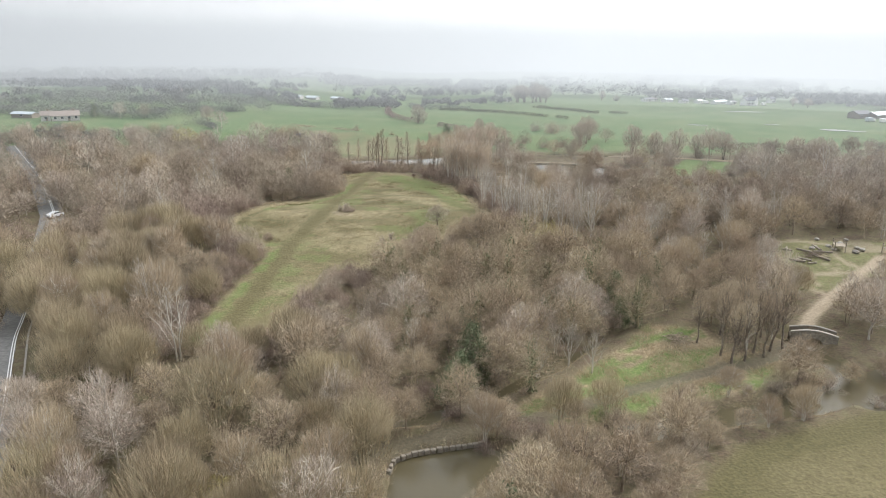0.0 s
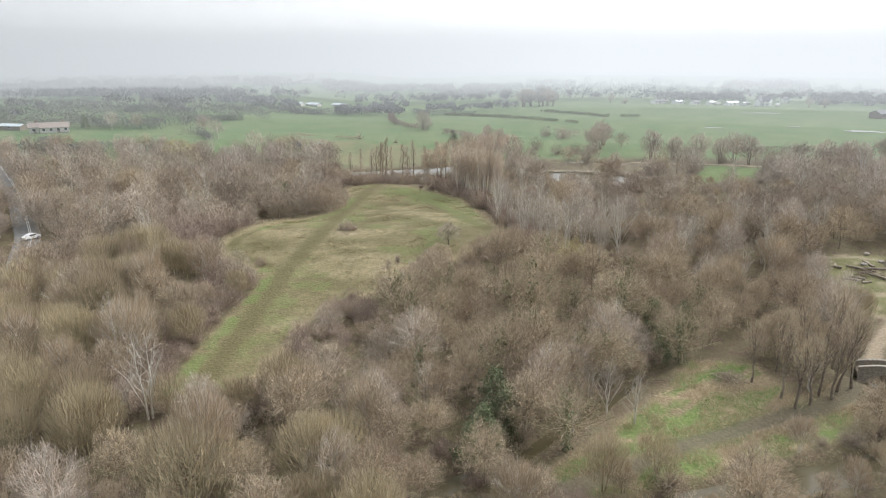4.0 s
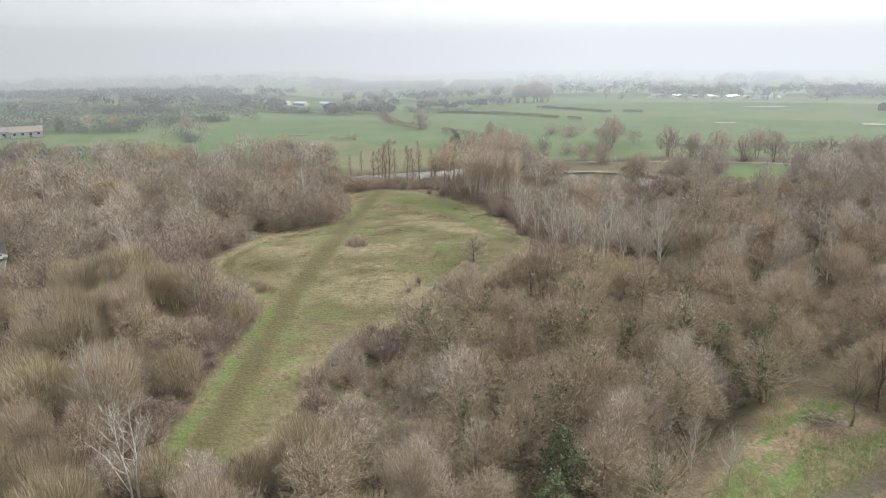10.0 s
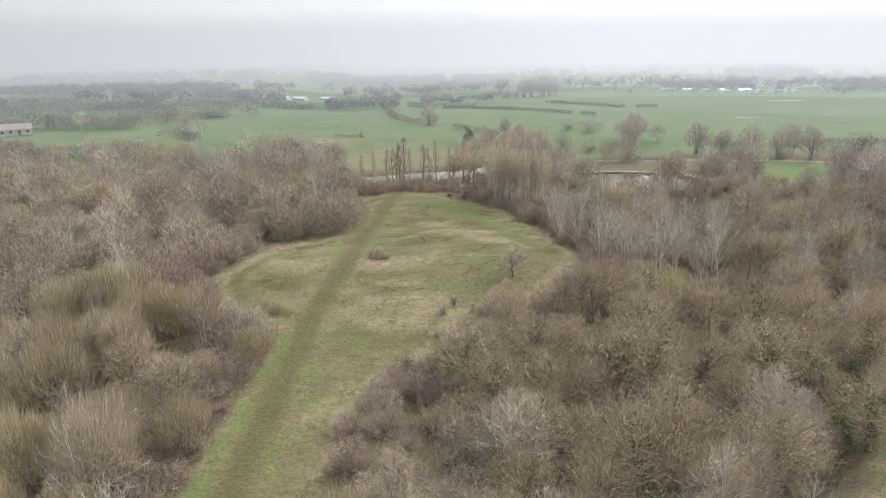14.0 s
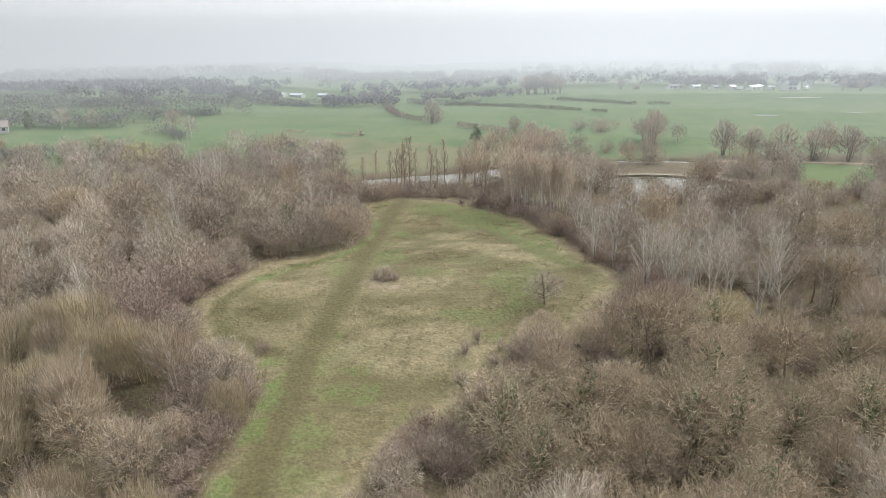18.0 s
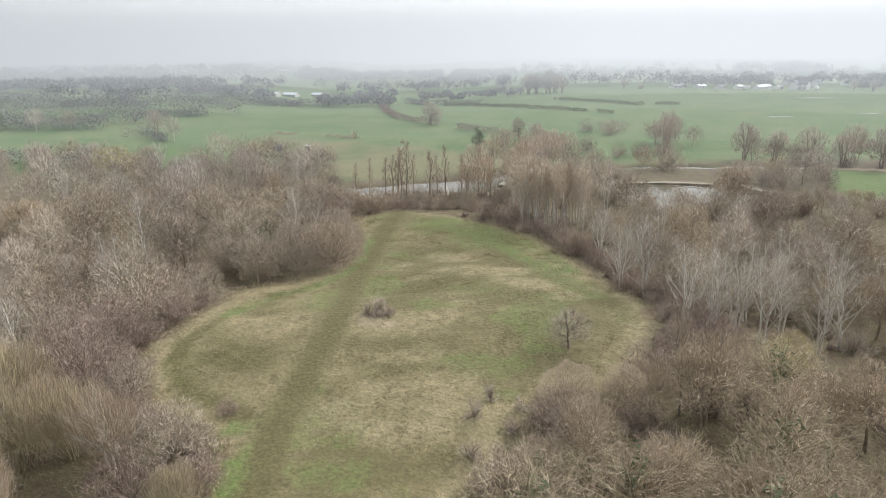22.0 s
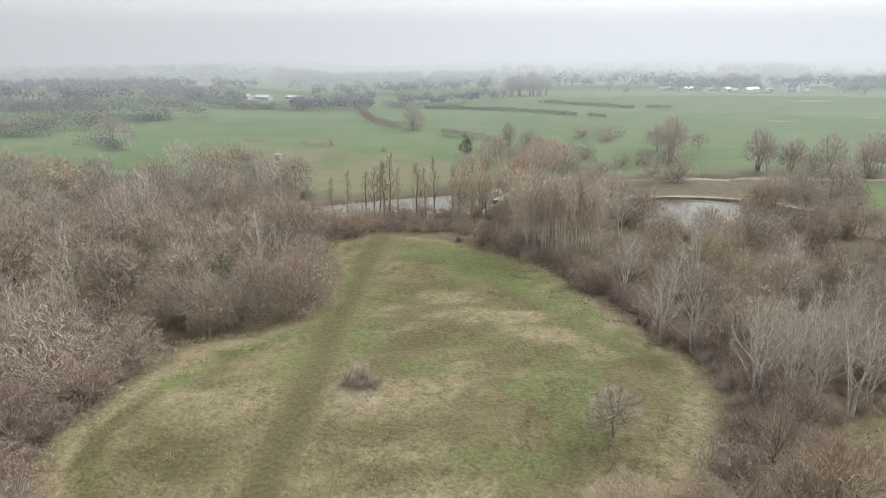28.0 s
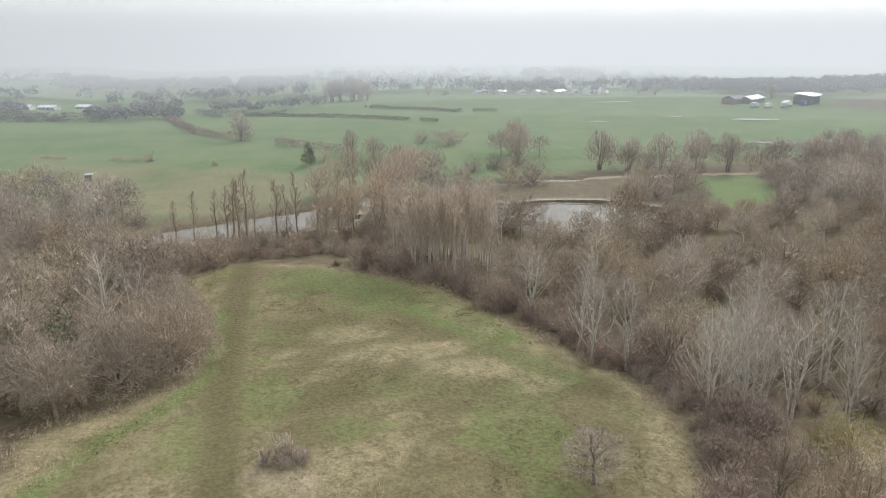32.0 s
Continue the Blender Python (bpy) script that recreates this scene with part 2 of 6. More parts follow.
def ground_material():
    m, nt, p = material("ground_cover", 0.95)
    at = []
    for name in ("cover", "cover_b"):
        a, s = nt.nodes.new("ShaderNodeAttribute"), nt.nodes.new("ShaderNodeSeparateColor")
        a.attribute_name = name
        nt.links.new(a.outputs["Color"], s.inputs["Color"])
        at += [s.outputs[0], s.outputs[1], s.outputs[2], a.outputs["Alpha"]]
    meadow, straw, mud, path, field, reed, lush, plough = at
    fine, mid, big = noise_fac(nt, 2.2, 0.3, 0.7, 6), noise_fac(nt, 0.45, 0.35, 0.65, 5, distort=0.6), noise_fac(nt, 0.06, 0.35, 0.65)
    grain, blot = noise_fac(nt, 5.0, 0.3, 0.7, 3), noise_fac(nt, 0.9, 0.32, 0.68, 7, distort=0.4)
    litter = mixed(nt, (0.062, 0.045, 0.031), (0.15, 0.110, 0.075), fine)
    litter = mixed(nt, litter, mixed(nt, (0.10, 0.105, 0.045), (0.20, 0.175, 0.10), grain), mixed_fac(nt, mid, 0.6))
    speck, tussock = noise_fac(nt, 1.1, 0.48, 0.62, 5, distort=0.9), noise_fac(nt, 0.2, 0.34, 0.56, 4)
    green = mixed(nt, mixed(nt, (0.086, 0.077, 0.037), (0.162, 0.143, 0.070), fine), mixed(nt, (0.118, 0.094, 0.050), (0.228, 0.184, 0.103), grain), mixed_fac(nt, blot, 0.9))
    dry = mixed(nt, mixed(nt, (0.100, 0.083, 0.045), (0.270, 0.226, 0.132), fine), mixed(nt, (0.165, 0.138, 0.076), (0.345, 0.290, 0.172), grain), mid)
    sward = mixed(nt, green, dry, broken(nt, straw, blot, 0.55, 0.0))
    sward = mixed(nt, sward, mixed(nt, (0.046, 0.040, 0.018), (0.085, 0.070, 0.034), grain), broken_by(nt, speck, tussock, 0.45))
    sward = mixed(nt, sward, mixed(nt, (0.070, 0.063, 0.028), (0.125, 0.108, 0.050), fine), broken(nt, mud, blot, 0.3, 0.0))
    far = mixed(nt, mixed(nt, (0.070, 0.118, 0.046), (0.103, 0.152, 0.061), mid), (0.124, 0.154, 0.070), big)
    reeds = mixed(nt, mixed(nt, (0.15, 0.118, 0.07), (0.42, 0.345, 0.215), fine), mixed(nt, (0.13, 0.09, 0.055), (0.30, 0.225, 0.145), grain), mid)
    col = mixed(nt, litter, sward, meadow)
    col = mixed(nt, col, far, field)
    col = mixed(nt, col, reeds, reed)
    col = mixed(nt, col, mixed(nt, (0.075, 0.110, 0.03), (0.145, 0.185, 0.062), fine), broken(nt, lush, blot, 0.5, 0.0))
    col = mixed(nt, col, mixed(nt, (0.088, 0.076, 0.050), (0.14, 0.118, 0.080), fine), plough)
    col = mixed(nt, col, mixed(nt, (0.24, 0.19, 0.13), (0.36, 0.30, 0.22), fine), path)
    nt.links.new(col, p.inputs["Base Color"])
    bumped(nt, p, fine, 0.5, 0.14)
    return m


def broken_by(nt, fac, other, k):
    """The product of two masks, weakened."""
    n = nt.nodes.new("ShaderNodeMath")
    n.operation = "MULTIPLY"
    nt.links.new(fac, n.inputs[0])
    nt.links.new(other, n.inputs[1])
    return mixed_fac(nt, n.outputs[0], k)


def mixed_fac(nt, fac, k):
    n = nt.nodes.new("ShaderNodeMath")
    n.operation = "MULTIPLY"
    n.inputs[1].default_value = k
    nt.links.new(fac, n.inputs[0])
    return n.outputs[0]


def water_material():
    m, nt, p = material("still_water", 0.06)
    p.inputs["Base Color"].default_value = (0.085, 0.072, 0.042, 1)
    p.inputs["Specular IOR Level"].default_value = 0.4
    p.inputs["IOR"].default_value = 1.33
    bumped(nt, p, noise_fac(nt, 1.6), 0.12, 0.03)
    return m


def haze_sheet_material(name, most, foot, full, fade, top, tint, glow):
    """Emissive sheet for haze: clear at the ground, thicker with height, gone again above."""
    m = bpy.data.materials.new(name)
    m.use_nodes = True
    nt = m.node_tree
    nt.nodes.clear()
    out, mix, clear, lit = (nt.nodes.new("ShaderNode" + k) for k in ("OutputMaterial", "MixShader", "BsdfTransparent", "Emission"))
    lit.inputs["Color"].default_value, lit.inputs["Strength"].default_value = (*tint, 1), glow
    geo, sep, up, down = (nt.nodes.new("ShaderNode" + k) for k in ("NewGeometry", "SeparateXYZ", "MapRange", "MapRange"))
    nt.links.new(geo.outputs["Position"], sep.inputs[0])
    # glow set weaker towards the west, to match the darker sky there
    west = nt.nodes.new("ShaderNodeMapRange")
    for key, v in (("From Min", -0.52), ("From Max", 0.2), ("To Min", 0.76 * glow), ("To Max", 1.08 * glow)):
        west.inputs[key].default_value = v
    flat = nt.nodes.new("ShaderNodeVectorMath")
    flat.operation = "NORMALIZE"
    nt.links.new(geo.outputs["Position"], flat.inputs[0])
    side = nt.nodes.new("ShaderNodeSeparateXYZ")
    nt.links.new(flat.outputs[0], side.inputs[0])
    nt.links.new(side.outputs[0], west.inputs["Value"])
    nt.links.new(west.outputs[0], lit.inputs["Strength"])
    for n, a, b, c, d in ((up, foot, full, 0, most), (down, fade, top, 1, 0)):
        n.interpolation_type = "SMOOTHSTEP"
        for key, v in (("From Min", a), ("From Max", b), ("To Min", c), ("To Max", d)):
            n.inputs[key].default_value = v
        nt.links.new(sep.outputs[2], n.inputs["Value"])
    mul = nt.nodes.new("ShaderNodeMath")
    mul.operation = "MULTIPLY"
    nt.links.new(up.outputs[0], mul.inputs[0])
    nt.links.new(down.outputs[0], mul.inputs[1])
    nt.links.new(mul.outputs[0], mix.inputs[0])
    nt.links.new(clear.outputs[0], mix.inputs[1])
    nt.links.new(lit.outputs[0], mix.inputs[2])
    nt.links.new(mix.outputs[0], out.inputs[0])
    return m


M_GROUND, M_WATER = ground_material(), water_material()
M_BARK = two_tone("brown_bark", (0.22, 0.175, 0.13), (0.38, 0.31, 0.24), 1.5, vary=0.3)
M_BARK_DARK = two_tone("dark_bark", (0.14, 0.115, 0.09), (0.26, 0.215, 0.17), 1.5, vary=0.2)
M_BARK_BIRCH = two_tone("birch_bark", (0.38, 0.348, 0.298), (0.62, 0.577, 0.508), 2.5, vary=0.12)
M_BARK_PALE = two_tone("pale_bark", (0.42, 0.375, 0.315), (0.62, 0.57, 0.49), 1.5, vary=0.15)
M_BARK_GREEN = two_tone("mossy_bark", (0.235, 0.2, 0.13), (0.39, 0.335, 0.225), 1.5, vary=0.2)
TWIGS = {
    "brown": two_tone("brown_twigs", (0.375, 0.302, 0.220), (0.520, 0.428, 0.322), 0.25, bump=0, vary=0.16),
    "grey": two_tone("grey_twigs", (0.385, 0.318, 0.258), (0.520, 0.440, 0.367), 0.25, bump=0, vary=0.13),
    "olive": two_tone("olive_twigs", (0.335, 0.275, 0.182), (0.470, 0.390, 0.270), 0.25, bump=0, vary=0.15),
    "umber": two_tone("umber_twigs", (0.318, 0.266, 0.208), (0.448, 0.380, 0.304), 0.25, bump=0, vary=0.18),
    "purple": two_tone("purple_twigs", (0.262, 0.198, 0.160), (0.378, 0.298, 0.245), 0.25, bump=0, vary=0.18),
    "red": two_tone("russet_twigs", (0.365, 0.292, 0.205), (0.505, 0.412, 0.302), 0.25, bump=0, vary=0.15),
    "rust": two_tone("rust_twigs", (0.345, 0.272, 0.188), (0.480, 0.388, 0.280), 0.25, bump=0, vary=0.18),
    "orange": two_tone("tawny_twigs", (0.48, 0.380, 0.285), (0.61, 0.500, 0.39), 0.25, bump=0, vary=0.1),
    "yellow": two_tone("catkin_twigs", (0.36, 0.31, 0.13), (0.50, 0.44, 0.22), 0.25, bump=0, vary=0.1),
    "ivy": two_tone("ivy_leaves", (0.085, 0.105, 0.055), (0.19, 0.21, 0.12), 0.8, bump=0, vary=0.15),
}


# ---- mesh helpers ----
def mesh_from(name, verts, faces, mat, smooth_shade=False):
    me = bpy.data.meshes.new(name)
    me.from_pydata(verts, [], faces)
    if smooth_shade:
        me.polygons.foreach_set("use_smooth", [True] * len(me.polygons))
    me.materials.append(mat)
    return me


def tri_mesh(name, v, f, mat):
    """A mesh from arrays of places and triangles."""
    me = bpy.data.meshes.new(name)
    me.vertices.add(len(v))
    me.vertices.foreach_set("co", np.asarray(v, np.float32).ravel())
    me.loops.add(len(f) * 3)
    me.loops.foreach_set("vertex_index", np.asarray(f, np.int32).ravel())
    me.polygons.add(len(f))
    me.polygons.foreach_set("loop_start", np.arange(0, len(f) * 3, 3, dtype=np.int32))
    me.update(calc_edges=True)
    me.materials.append(mat)
    return me


def part(name, bm, mat, parent, label=""):
    me = bpy.data.meshes.new(name)
    bm.to_mesh(me)
    bm.free()
    me.materials.append(mat)
    ob = new(name, me)
    ob.parent = parent
    if label:
        tagged(ob, label)
    return ob


def box(w, d, h, x=0, y=0, z=0, bevel=0.0, rz=0.0):
    """A box on its base centre, with rounded edges."""
    bm = bmesh.new()
    bmesh.ops.create_cube(bm, size=1, matrix=pose(x, y, z + h / 2, 0, 0, rz) @ Matrix.Diagonal((w, d, h, 1)))
    if bevel:
        bmesh.ops.bevel(bm, geom=bm.edges[:], offset=bevel, segments=1, affect="EDGES")
    return bm


# ---- ground ----
def spread(lo, hi, step, far_lo, far_hi):
    out, s, v = [], step, hi
    while v < far_hi:
        s *= 1.16
        v += s
        out.append(v)
    low, s, v = [], step, lo
    while v > far_lo:
        s *= 1.16
        v -= s
        low.append(v)
    return np.array(low[::-1] + list(np.arange(lo, hi + step / 2, step)) + out)


def build_ground():
    xs, ys = spread(-115, 135, 1.2, -4200, 4200), spread(55, 300, 1.2, -1500, 4600)
    gx, gy = np.meshgrid(xs, ys)
    x, y = gx.ravel(), gy.ravel()
    near = smooth(420, 300, np.abs(y - 150))
    w = wet(x, y)
    lumps = (fbm(x, y, 9, 3) - 0.5) * 0.9 + (fbm(x, y, 2.6, 5) - 0.5) * 0.35
    z = height(x, y) - 1.5 * smooth(-1.6, 1.6, w) + lumps * near * smooth(0.5, -2.5, w) * 0.7
    m_in = inside(x, y, MEADOW)
    wob = (fbm(x, y, 6, 11) - 0.5) * 3
    meadow = smooth(-1.2, 0.8, m_in + wob * 0.4)
    track = smooth(2.7, 0.8, line_dist(x, y, TRACK) + wob * 0.3)
    east = smooth(2.4, 0.6, line_dist(x, y, TRACK_EAST) + wob * 0.35)
    edge = smooth(2.0, 0.3, np.abs(m_in + wob * 0.3))
    patch = fbm(x * 0.7, y, 11, 21)
    fleck = value_noise(x, y, 2.3, 31)
    # dry grass west of the track and in patches, greener along the edges and the far end
    def blob(cx, cy, rx, ry):
        return np.exp(-(((x - cx) / rx) ** 2 + ((y - cy) / ry) ** 2))

    west = smooth(-33, -36, x) * smooth(146, 151, y)
    bias = 0.0 + 0.24 * west + 0.3 * blob(-17, 196, 5, 6) + 0.25 * blob(-18, 170, 6, 3) + 0.25 * blob(-20, 158, 9, 3) + 0.14 * blob(-17, 150, 9, 4) + 0.1 * blob(-12, 178, 9, 5) + 0.42 * blob(9, 160, 8, 11) + 0.3 * blob(2, 189, 4, 10) + 0.5 * blob(-46.5, 184, 3, 4) - 0.3 * blob(-10, 162, 7, 5) - 0.25 * blob(-12, 214, 12, 9) - 0.2 * blob(-33, 120, 9, 22)
    straw = 0.9 * smooth(0.34, 0.74, patch + bias + 0.30 * (fleck - 0.5) + 0.2 * (value_noise(x * 0.6, y * 1.8, 1.3, 33) - 0.5)) + 0.9 * edge
    straw = straw * (1 - 0.85 * np.maximum(track, east)) * (1 - 0.6 * smooth(6.5, 2.5, line_dist(x, y, TRACK)))
    straw = np.maximum(straw, 0.85 * smooth(5.0, 2.0, m_in + wob) * (m_in > -1.5) * smooth(-8, -2, x) * (0.6 + 0.4 * fleck))
    rim = smooth(1.6, 0.4, np.abs(m_in - 3.0)) * west * smooth(178, 168, y)
    ruts = smooth(0.5, 0.75, value_noise((x * 0.55 + y * 0.83) * 0.2, x * 0.83 - y * 0.55, 1.1, 35)) * smooth(6.5, 3, m_in) * smooth(0.5, 2, m_in) * smooth(-6, 2, x) * smooth(168, 176, y)
    mud = np.clip(0.92 * track * (0.8 + 0.3 * fleck) + 0.45 * east + 1.0 * rim + 0.8 * ruts + 0.9 * blob(-23, 164.5, 7, 2.2) + 0.5 * blob(-4, 168, 6, 4) + 0.45 * blob(-42, 160, 5, 9) + (0.62 + 0.2 * smooth(165, 185, y)) * smooth(2.8, 6.0, line_dist(x, y, TRACK)) * smooth(0.51 - 0.05 * smooth(165, 185, y), 0.66, fbm(x * 0.6, y * 1.3, 5.5, 41) + 0.12 * (fleck - 0.5)) * smooth(1, 6, m_in), 0, 1)
    field = np.maximum.reduce([smooth(284, 300, y + wob * 2), smooth(-1, 1, inside(x, y, LAWN))])
    field = np.maximum(field, smooth(225, 260, y + wob * 2) * smooth(-92, -112, x))
    se = smooth(-1, 1.5, inside(x, y, FIELD_SE) + wob * 0.3)
    rough = smooth(-4, 4, inside(x, y, ROUGH) + wob * 2)
    field = np.maximum(field, rough)
    reed = smooth(-1.5, 1.5, inside(x, y, REEDS) + wob) * (0.45 + 0.55 * smooth(0.35, 0.55, fbm(x, y, 5, 51)))
    lush = 1.0 * smooth(-1, 2, inside(x, y, REEDS)) * smooth(0.46, 0.60, fbm((x * 0.87 + y * 0.5) * 0.45, x * 0.5 - y * 0.87, 2.6, 61) + 0.25 * (fleck - 0.5) + 0.14 * blob(42, 120, 5, 3) + 0.16 * blob(45, 98.5, 9, 3) + 0.14 * blob(32, 104, 7, 4) + 0.1 * blob(13, 92, 4, 2) - 0.12 * blob(33, 112, 7, 6)) + 0.5 * smooth(-1, 1, inside(x, y, LAWN)) + 0.3 * smooth(-1, 2, inside(x, y, PARK))
    lush = np.maximum(lush, 0.7 * smooth(1.9, 0.6, line_dist(x, y, [(-40.5, 100), (-39.6, 113), (-38.6, 128), (-37, 141), (-39.2, 148)])) * (fleck > 0.3))
    green_edge = np.maximum(smooth(2.2, 0.8, line_dist(x, y, [(-46, 175), (-41, 184), (-33, 191), (-31, 200), (-30, 212)])), 0.8 * smooth(3.0, 1.0, np.abs(line_dist(x, y, [(-13, 222), (-3, 210), (4, 194)]) - 2.5)))
    lush = np.maximum(lush, 0.85 * green_edge * (0.5 + 0.5 * fleck) * (m_in > 0.3))
    fresh = smooth(0.50, 0.64, fbm(x * 0.8, y, 6, 95) + 0.1 * blob(-12, 212, 16, 14) + 0.14 * blob(-3, 172, 8, 8) + 0.06 * smooth(3.5, 2.0, np.abs(line_dist(x, y, TRACK) - 3.5)) + 0.16 * (fleck - 0.5))
    lush = np.maximum(lush, 0.42 * fresh * (1 - 0.8 * np.clip(straw, 0, 1)) * (1 - track) * smooth(0.5, 2, m_in))
    scar = 0.5 * smooth(1.3, 0.7, line_dist(x, y, [(-27.6, 172.6), (-26.5, 170.6), (-24.2, 169.8)]) + wob * 0.25 - 0.35)
    park = smooth(-1, 2, inside(x, y, PARK))
    path = np.maximum.reduce([smooth(1.7, 0.9, line_dist(x, y, PARK_PATH)), smooth(1.5, 0.8, line_dist(x, y, BANK_PATH)) * 0.9,
                              smooth(1.8, 1.0, line_dist(x, y, FAR_PATH)), 0.6 * smooth(1.2, 0.6, line_dist(x, y, DAM))] + [smooth(1.2, 0.5, line_dist(x, y, p)) * 0.7 for p in PARK_LOOPS])
    path = np.maximum(path, park * smooth(0.64, 0.72, fbm(x, y, 6, 71) + 0.12 * blob(101, 164, 9, 5)) * 0.6)
    path = np.maximum(path, scar)
    plough = smooth(-1, 3, inside(x, y, [(300, 400), (420, 380), (460, 440), (330, 445)]))
    plough = np.maximum(plough, 0.9 * smooth(2.3, 1.1, line_dist(x, y, TOWPATH) + wob * 0.15))
    meadow_all = np.maximum.reduce([meadow, se, park * 0.9])
    straw = np.where(se > 0.3, 0.05 + 0.4 * smooth(0.45, 0.7, fbm(x, y, 14, 81)), straw)
    mud = np.where(se > 0.3, 0.25 + 0.45 * fbm(x, y, 9, 83) + 0.6 * smooth(1.8, 0.8, np.abs(inside(x, y, FIELD_SE) - 3.5) + wob * 0.2) + 0.3 * smooth(12, 3, inside(x, y, FIELD_SE)), mud)
    straw = np.where(park > 0.5, 0.25, straw)
    mud = np.where(park > 0.5, 0.1, mud)
    cover = np.stack([meadow_all, np.clip(straw, 0, 1), mud, path], 1)
    cover_b = np.stack([field * (1 - 0.3 * rough), np.maximum(reed, 0.34 * rough * smooth(0.2, 0.6, fbm(x, y, 9, 91))), np.clip(lush, 0, 1), plough], 1)
    nx, ny = len(xs), len(ys)
    i = (np.arange(ny - 1)[:, None] * nx + np.arange(nx - 1)[None, :]).ravel()
    f = np.concatenate([np.stack([i, i + 1, i + nx + 1], 1), np.stack([i, i + nx + 1, i + nx], 1)])
    me = tri_mesh("ground", np.stack([x, y, z], 1), f, M_GROUND)
    me.polygons.foreach_set("use_smooth", [True] * len(me.polygons))
    for name, data in (("cover", cover), ("cover_b", cover_b)):
        a = me.color_attributes.new(name, "FLOAT_COLOR", "POINT")
        a.data.foreach_set("color", data.astype(np.float32).ravel())
    return tagged(new("ground", me), "grassy meadow, leaf litter and misty fields of a country park", "ground", kind="structure")


build_ground()


def ribbon(name, line, width, lift, mat, label, category, step=1.5, kind="structure"):
    """A strip that follows the ground along a line."""
    pts = []
    for (ax, ay), (bx, by) in zip(line[:-1], line[1:]):
        n = max(1, int(math.hypot(bx - ax, by - ay) / step))
        pts += [(ax + (bx - ax) * k / n, ay + (by - ay) * k / n) for k in range(n)]
    pts.append(line[-1])
    p = np.array(pts, float)
    for _ in range(6):
        p[1:-1] = 0.25 * p[:-2] + 0.5 * p[1:-1] + 0.25 * p[2:]
    d = np.gradient(p, axis=0)
    d /= np.linalg.norm(d, axis=1)[:, None]
    side = np.stack([-d[:, 1], d[:, 0]], 1) * width / 2
    v, f = [], []
    for a, s in zip(p, side):
        for q in (a + s, a - s):
            v.append((q[0], q[1], gz(a[0], a[1]) + lift))
    f = [(2 * k, 2 * k + 1, 2 * k + 3, 2 * k + 2) for k in range(len(p) - 1)]
    return tagged(new(name, mesh_from(name, v, f, mat)), label, category, kind=kind)


def water_sheet(name, poly, z, label):
    bm = bmesh.new()
    cx, cy = sum(p[0] for p in poly) / len(poly), sum(p[1] for p in poly) / len(poly)
    vs = [bm.verts.new((x + (x - cx) * 0.06, y + (y - cy) * 0.06, z)) for x, y in poly]
    bm.faces.new(vs)
    bmesh.ops.triangulate(bm, faces=bm.faces[:])
    return tagged(part(name, bm, M_WATER, None), label, "water", kind="structure")


water_sheet("water_1", POND_WEST, 4.45, "still grey pond behind a row of poplars")
water_sheet("water_2", POND_EAST, 4.45, "still dark pond with a curved bank")
water_sheet("water_3", LAKE_FAR, 4.45, "pale far pond among bare trees")
water_sheet("water_4", [(-14, 58), (-14, 84), (-9, 95), (10, 102), (24, 116), (40, 133), (46, 128), (30, 112), (16, 100), (20, 92), (60, 104), (64, 128), (54, 138), (58, 142), (74, 122), (140, 130), (140, 112), (72, 92), (40, 82), (20, 72), (14, 55)], -4.25, "slow brown river with a backwater")


# a ring of glowing sheet, added in place of distance haze
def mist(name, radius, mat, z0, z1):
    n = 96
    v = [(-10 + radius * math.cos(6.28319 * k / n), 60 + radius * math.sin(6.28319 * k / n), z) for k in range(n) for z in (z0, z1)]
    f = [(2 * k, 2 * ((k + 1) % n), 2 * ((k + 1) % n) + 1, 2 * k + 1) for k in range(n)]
    return tagged(new(name, mesh_from(name, v, f, mat)), "glowing see-through sheet standing in for haze over the far fields", "mist", kind="structure")


# seven nested rings; their emission lays haze over whatever stands beyond
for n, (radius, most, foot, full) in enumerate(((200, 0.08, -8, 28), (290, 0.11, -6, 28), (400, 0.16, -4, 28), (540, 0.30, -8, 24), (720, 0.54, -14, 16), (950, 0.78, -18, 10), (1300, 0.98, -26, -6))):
    veil = haze_sheet_material("mist_%d" % (n + 1), most, foot, full, *((58, 95 + 10 * n, (0.87, 0.937, 1.0), 0.80) if n < 4 else (46, 88, (0.92, 0.962, 1.0), 0.94)))
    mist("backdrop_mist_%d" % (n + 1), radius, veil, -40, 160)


# ---- trees ----
def perpendicular(d, r):
    a = r.normal(size=d.shape)
    a -= d * (a * d).sum(-1, keepdims=True) / np.maximum((d * d).sum(-1, keepdims=True), 1e-9)
    return a / np.maximum(np.linalg.norm(a, axis=-1, keepdims=True), 1e-9)


